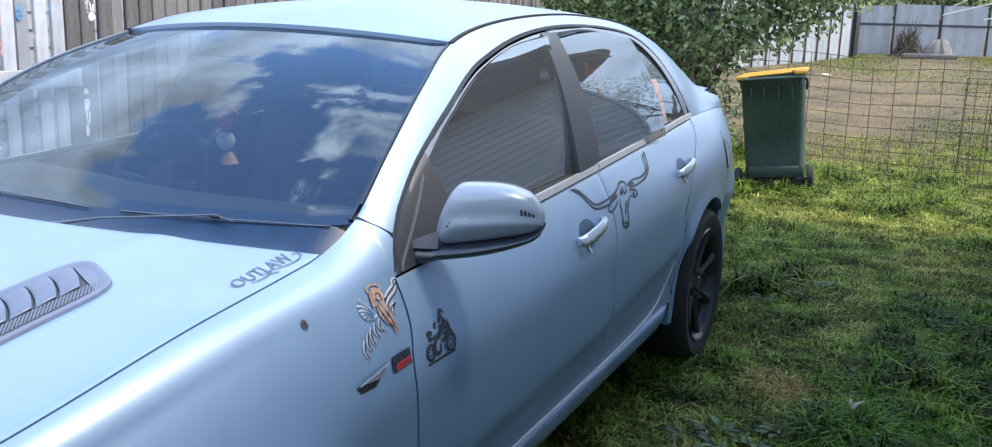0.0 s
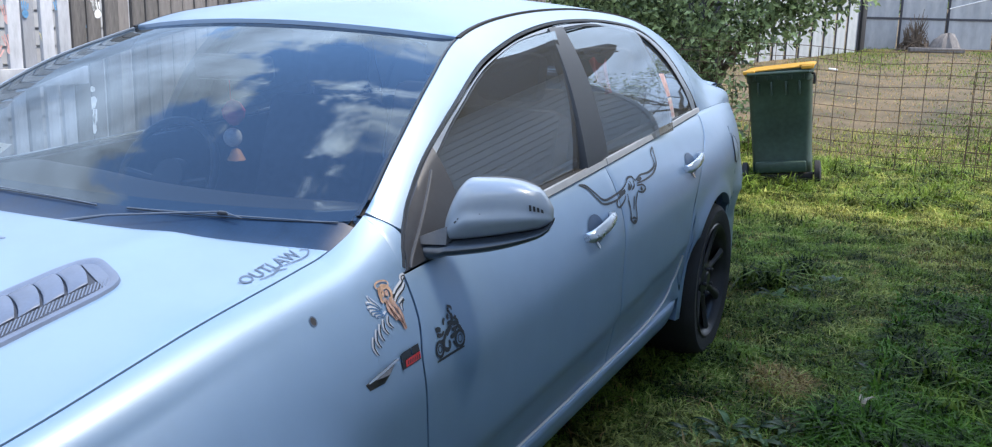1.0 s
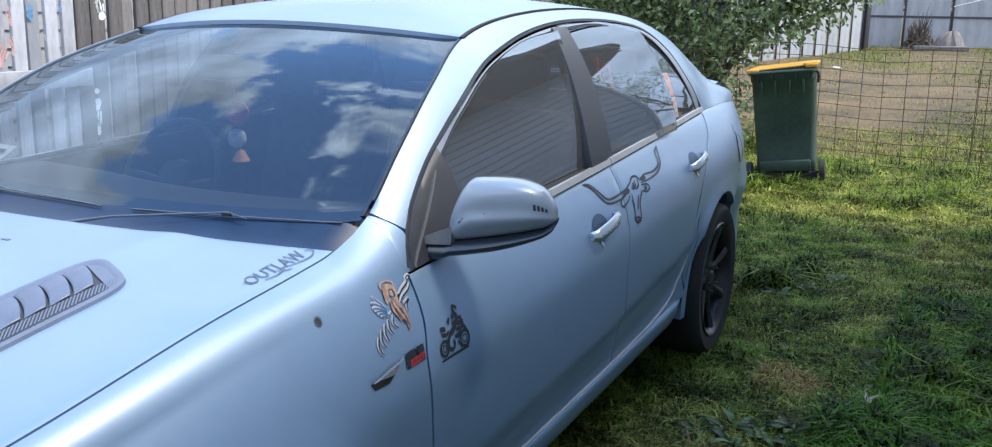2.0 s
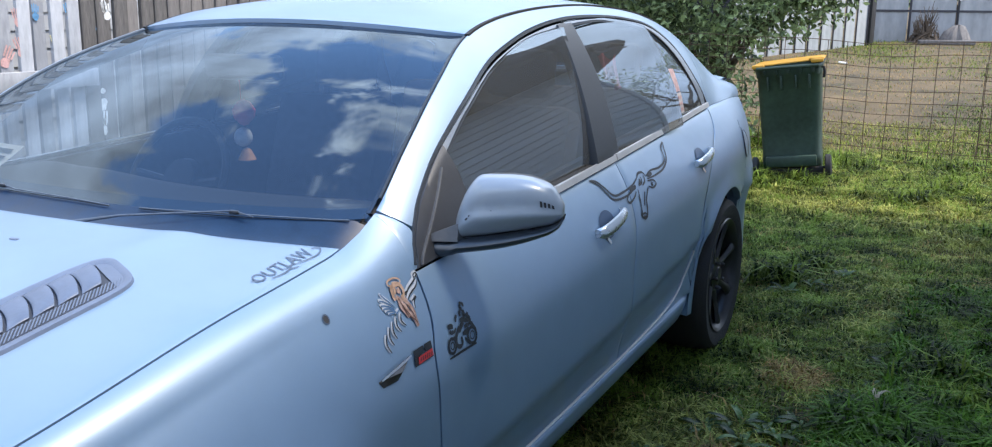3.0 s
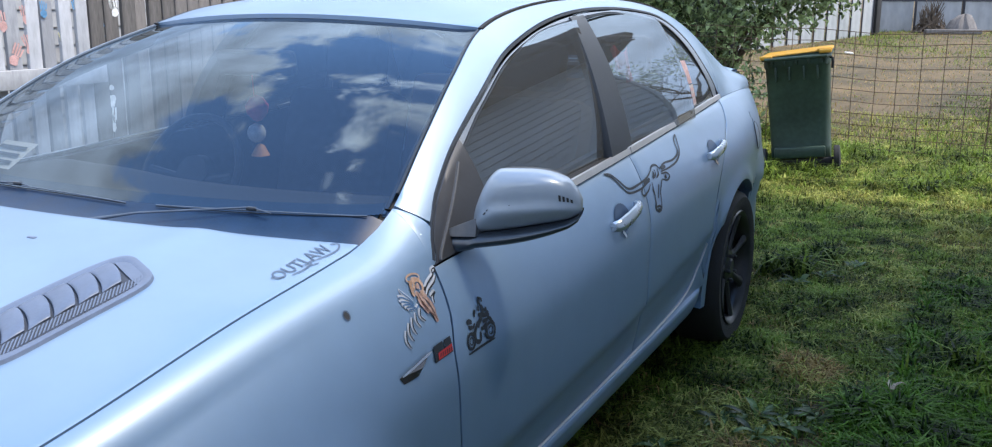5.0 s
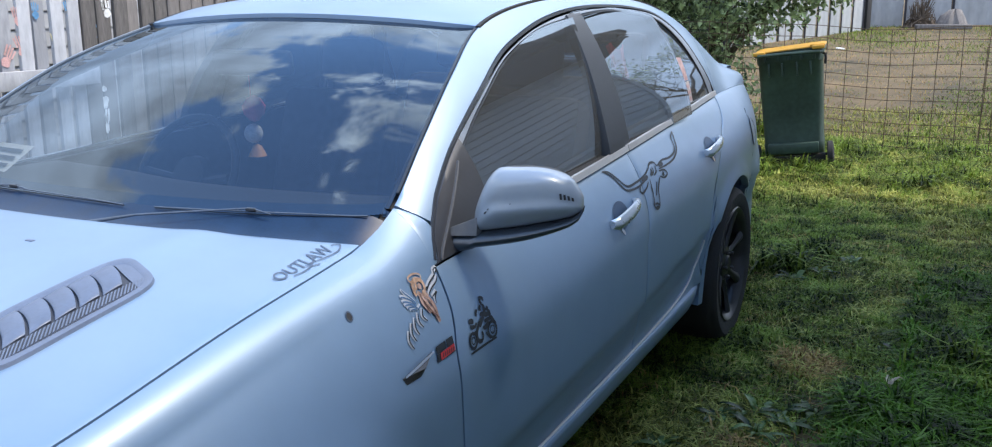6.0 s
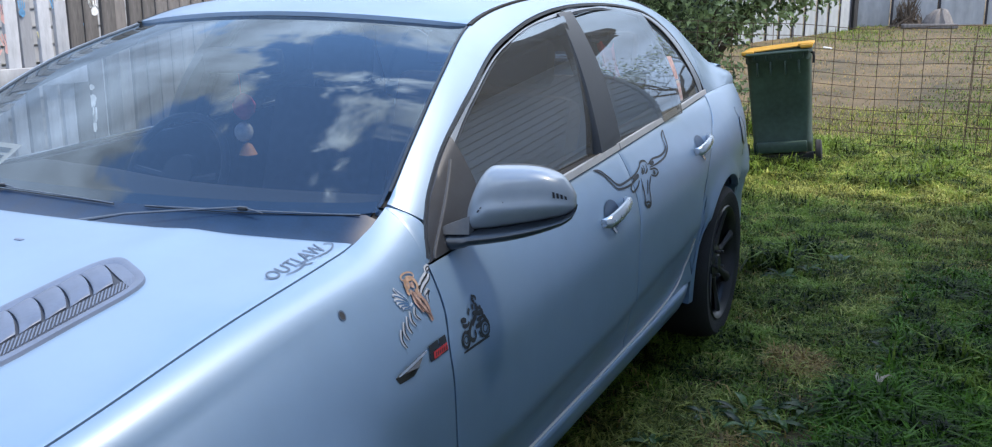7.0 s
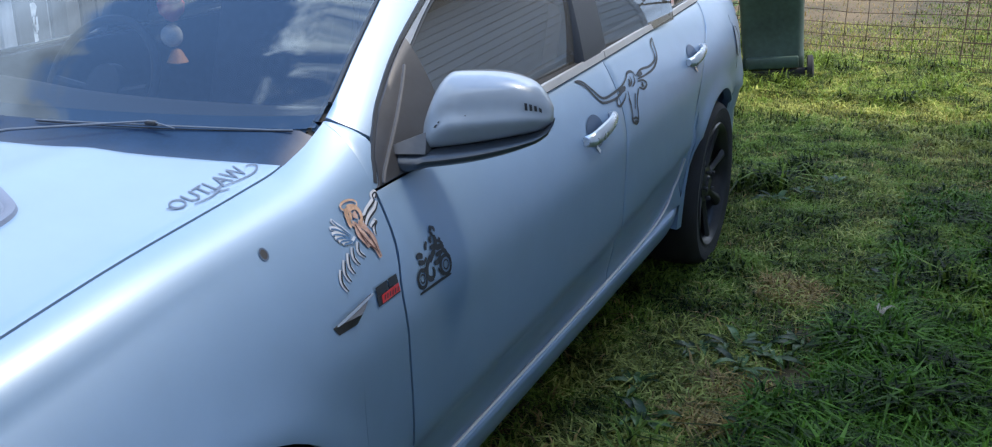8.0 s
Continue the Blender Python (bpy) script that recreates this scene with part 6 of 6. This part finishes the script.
part("sticker_crown", s, VINYL_GOLD, wings[0], "golden plain shape in the sticker")
s = Shape()
for pts in (((0.3361, 0.87), (0.339, 0.8593), (0.3419, 0.8446), (0.3469, 0.8331)), ((0.356, 0.8546), (0.3608, 0.8432), (0.3638, 0.8301), (0.3663, 0.811)), ((0.3412, 0.8561), (0.3452, 0.8456), (0.3559, 0.8297)), ((0.3496, 0.8316), (0.3579, 0.8271), (0.364, 0.8212))):
    stroke(s, pts, .0019, lift=.0038)
part("figure_lines", s, VINYL_BROWN, wings[0])

# side badge, fin and a small hole
s = Shape()
patch_shape(s, ((.327, .772), (.362, .774), (.362, .760), (.327, .757)), lift=.003)
patch_shape(s, ((.366, .774), (.392, .775), (.392, .760), (.366, .760)), lift=.003)
patch_shape(s, ((.326, .757), (.392, .760), (.392, .744), (.324, .742)), lift=.0028)
part("side_badge", s, INK, wings[0], "black and red side badge")
s = Shape()
patch_shape(s, ((.338, .757), (.391, .760), (.391, .747), (.336, .744)), lift=.0036)
part("badge_band", s, VINYL_RED, wings[0])
s = Shape()
for k in range(6):
    stroke(s, ((.343 + .008 * k, .748), (.347 + .008 * k, .755)), .003, lift=.0042, taper=1, curve=False)
part("badge_bars", s, INK, wings[0])
s = Shape()
tri = [(.205, .752), (.315, .768), (.292, .752), (.262, .737), (.215, .738)]
s.v += [tuple(on_side(*p, .001)) for p in tri] + [tuple(on_side(.265, .752, .014))]
s.f += [(i, (i + 1) % 5, 5) for i in range(5)]
part("wing_fin", s, BLACK_PLASTIC, wings[0], "dark triangular wing vent")
s = Shape()
stroke(s, ((.208, .754), (.25, .759), (.312, .768)), .005, lift=.0075)
part("fin_blade", s, CHROME, wings[0], "bright fin strip")
s = Shape()
patch_shape(s, circle(.131, .884, .0065, 18)[:-1], lift=.0012)
part("wing_plug", s, BLACK_PLASTIC, wings[0])
s = Shape()
stroke(s, circle(.131, .884, .0075, 18), .0022, lift=.0016, taper=1)
part("plug_ring", s, INK_GREY, wings[0])

# lettering along the bonnet's edge
ORIGIN, ALONG, UP = Vector((.7485, .088)), Vector((-.012, 1)).normalized(), Vector((-1, .12)).normalized()


def on_bonnet(a, b, lift=.0035):
    p = ORIGIN + ALONG * a + UP * b
    return Vector((p.x, p.y, bonnet_z(p.x, p.y) + .002 + lift - .002))


font = bpy.data.curves.new("lettering", "FONT")
font.body, font.size, font.space_character = "OUTLAW", .047, 1.0
font.shear = .1
holder = new("lettering_source", font)
bpy.context.view_layer.update()
raw = bpy.data.meshes.new_from_object(holder.evaluated_get(bpy.context.evaluated_depsgraph_get()))
bpy.data.objects.remove(holder)
wide = max(v.co.x for v in raw.vertices)
lb = bmesh.new()
lb.from_mesh(raw)
bmesh.ops.subdivide_edges(lb, edges=[e for e in lb.edges if e.calc_length() > .012], cuts=1)
for v in lb.verts:
    a, b = v.co.x / wide * .168, v.co.y
    v.co = on_bonnet(a, b * (.85 + .35 * a / .168) + .004)
lm = bpy.data.meshes.new("lettering")
lb.to_mesh(lm)
lb.free()
part("bonnet_lettering", lm, INK_GREY, hood, "grey vinyl lettering on the bonnet")
s = Shape()
for pts in (((.03, -.003), (.06, -.006), (.085, -.001), (.10, .010)), ((.075, .008), (.085, -.004), (.10, -.010)), ((.10, .004), (.13, -.002), (.165, -.002), (.188, .010), (.184, .022), (.176, .024)),
            ((-.004, .02), (.004, .008), (.016, .003))):
    stroke(s, pts, .0035, on_bonnet, .0036)
part("lettering_swash", s, INK_GREY, hood)

# handle shadows aside, the key covers under the handles
for door, hy, hz in ((doors[0], 1.385, .775), (rear_doors[0], 2.41, .835)):
    s = Shape()
    stroke(s, ((hy - .018, hz + .006), (hy + .004, hz - .012)), .010, lift=.004, taper=.8, curve=False)
    part("key_cover", s, CHROME, door)
# cabin
s = Shape()
def dash(u, v):
    x = u * .66
    y = .30 + .10 * u * u + .52 * v
    return x, y, .968 - .015 * v - .05 * max(0, v - .8) * 5 + .012 * math.exp(-((x + .37) / .2) ** 2) * v
s.grid(dash, span(-1, 1, 24), span(0, 1, 12))
s.grid(lambda u, v: (u * .66, .82 + .10 * u * u + .02 * v, .903 - .35 * v), span(-1, 1, 10), [0, .5, 1])
part("dashboard", s, DASH, car, "dark soft dashboard")
s = Shape()
s.lathe([(.185 + .013 * math.cos(a), .013 * math.sin(a)) for a in span(0, 2 * math.pi, 10)], 40, "z").tube([(-.17, 0, 0), (0, -.02, -.03), (.17, 0, 0)], .016, 8).lathe([(.001, .0), (.06, 0), (.07, -.03), (.03, -.06)], 20, "z")
ob = part("steering_wheel", s, BLACK_PLASTIC, car)
ob.matrix_basis = pose(-.37, 1.02, .90, 64, 0, 0)


def seat(x, y, wide, name):
    c = Shape().box(x - wide / 2, x + wide / 2, y - .30, y + .22, .42, .56, .05)
    o = part(name, c, CLOTH, car, "dark cloth seat")
    back_ = Shape().box(-wide / 2, wide / 2, -.07, .07, 0, .60, .05)
    b_ = part("backrest", back_, CLOTH, o)
    b_.matrix_basis = pose(x, y + .24, .52, -18, 0, 0)
    for hx in ((x,) if wide < .8 else (-.38, .38)):
        h = Shape().box(-.13, .13, -.045, .045, 0, .17, .04)
        h_ = part("headrest", h, CLOTH, o)
        h_.matrix_basis = pose(hx, y + .46, 1.115, -10, 0, 0)


seat(.37, 1.45, .50, "front_seat")
seat(-.37, 1.45, .50, "front_seat")
seat(0, 2.35, 1.24, "rear_seat")
s = Shape().box(-.62, .62, 2.72, 3.32, .93, .96, .01)
part("parcel_shelf", s, CLOTH, car)
s = Shape()
s.grid(lambda u, v: (lambda p: (p[0] * .98, p[1], p[2] - .03))(roof(u, v)), span(-1, 1, 14), span(0.01, .99, 10))
part("headlining", s, CLOTH, car)
s = Shape().box(-.12, .12, -.018, .018, -.035, .035, .014)
ob = part("cabin_mirror", s, BLACK_PLASTIC, car)
ob.matrix_basis = pose(.02, .90, 1.255, 10, 0, 8)
s = Shape().tube([(0, .90, 1.225), (.004, .90, 1.15)], .0015, 5)
s.lathe([(.001, 1.168), (.018, 1.160), (.032, 1.138), (.028, 1.116), (.012, 1.098), (.001, 1.094)], 18, "z", (.012, .90, 0))
part("hanging_charm", s, RED_CLOTH, car, "small red charm hanging from the mirror")
s = Shape().lathe([(.025 * math.sin(a) + .0005, 1.062 + .027 * math.cos(a)) for a in span(0, math.pi, 14)], 28, "z", (.006, .90, 0))
part("charm_ball", s, COLOURS["white"], car, "", 70)
s = Shape().lathe([(.001, 1.034), (.012, 1.028), (.026, 1.0), (.001, .995)], 14, "z", (.016, .90, 0))
part("charm_tail", s, COLOURS["orange"], car)

s = Shape()
def cover(u, v):
    """Cloth hung in folds from the grab handle."""
    y = 2.13 + (.02 + .012 * v) * (2 * u - 1) + .03 * v
    return .585 + .055 * u + .012 * v + .014 * math.sin(11 * u + 1.5 * v) * (.3 + v), y, 1.258 - .10 * v - .025 * (2 * u - 1) * v + .012 * math.sin(7 * u)
s.grid(cover, span(0, 1, 24), span(0, 1, 14))
part("hung_cloth", s, RED_CLOTH, car, "red cloth hung beside the rear seat")
s = Shape().tube([(.585, 2.04, 1.295), (.585, 2.05, 1.275), (.585, 2.13, 1.268), (.585, 2.21, 1.275), (.585, 2.22, 1.295)], .008, 8)
part("grab_handle", s, DASH, car)

# label inside the screen
s = Shape()
on_screen = lambda u, v, lift=.0: Vector(screen(u, v)) + Vector((0, .004 - lift, -.010 + lift))
s.grid(lambda u, v: on_screen(u, v), span(-.60, -.39, 6), span(.095, .20, 3))
lab = part("screen_label", s, LABEL_WHITE, car, "white label inside the windscreen")
s = Shape()
for k in range(3):
    s.grid(lambda u, v: on_screen(u, v, .003), span(-.58, -.41, 4), [.112 + .028 * k, .124 + .028 * k])
part("label_bars", s, INK_GREY, lab)
# sticker on the quarter window
s = Shape()
def on_glass(y, sv, lift=.0):
    p = upper(y, sv)
    return Vector((p[0] + .004 + lift, p[1], p[2]))
s.grid(lambda u, v: on_glass(2.405 + .075 * u, .07 + .17 * v), span(0, 1, 3), span(0, 1, 4))
sticker = part("window_sticker", s, STICKER_WHITE, rear_doors[0], "faded pink and white window sticker")
s = Shape()
s.grid(lambda u, v: on_glass(2.40 + .075 * u, .25 + .20 * v), span(0, 1, 3), span(0, 1, 4))
for k in range(3):
    s.grid(lambda u, v: on_glass(2.413 + .058 * u, .09 + .05 * k + .025 * v, .002), span(0, 1, 3), [0, 1])
part("sticker_bars", s, VINYL_PINK, sticker)
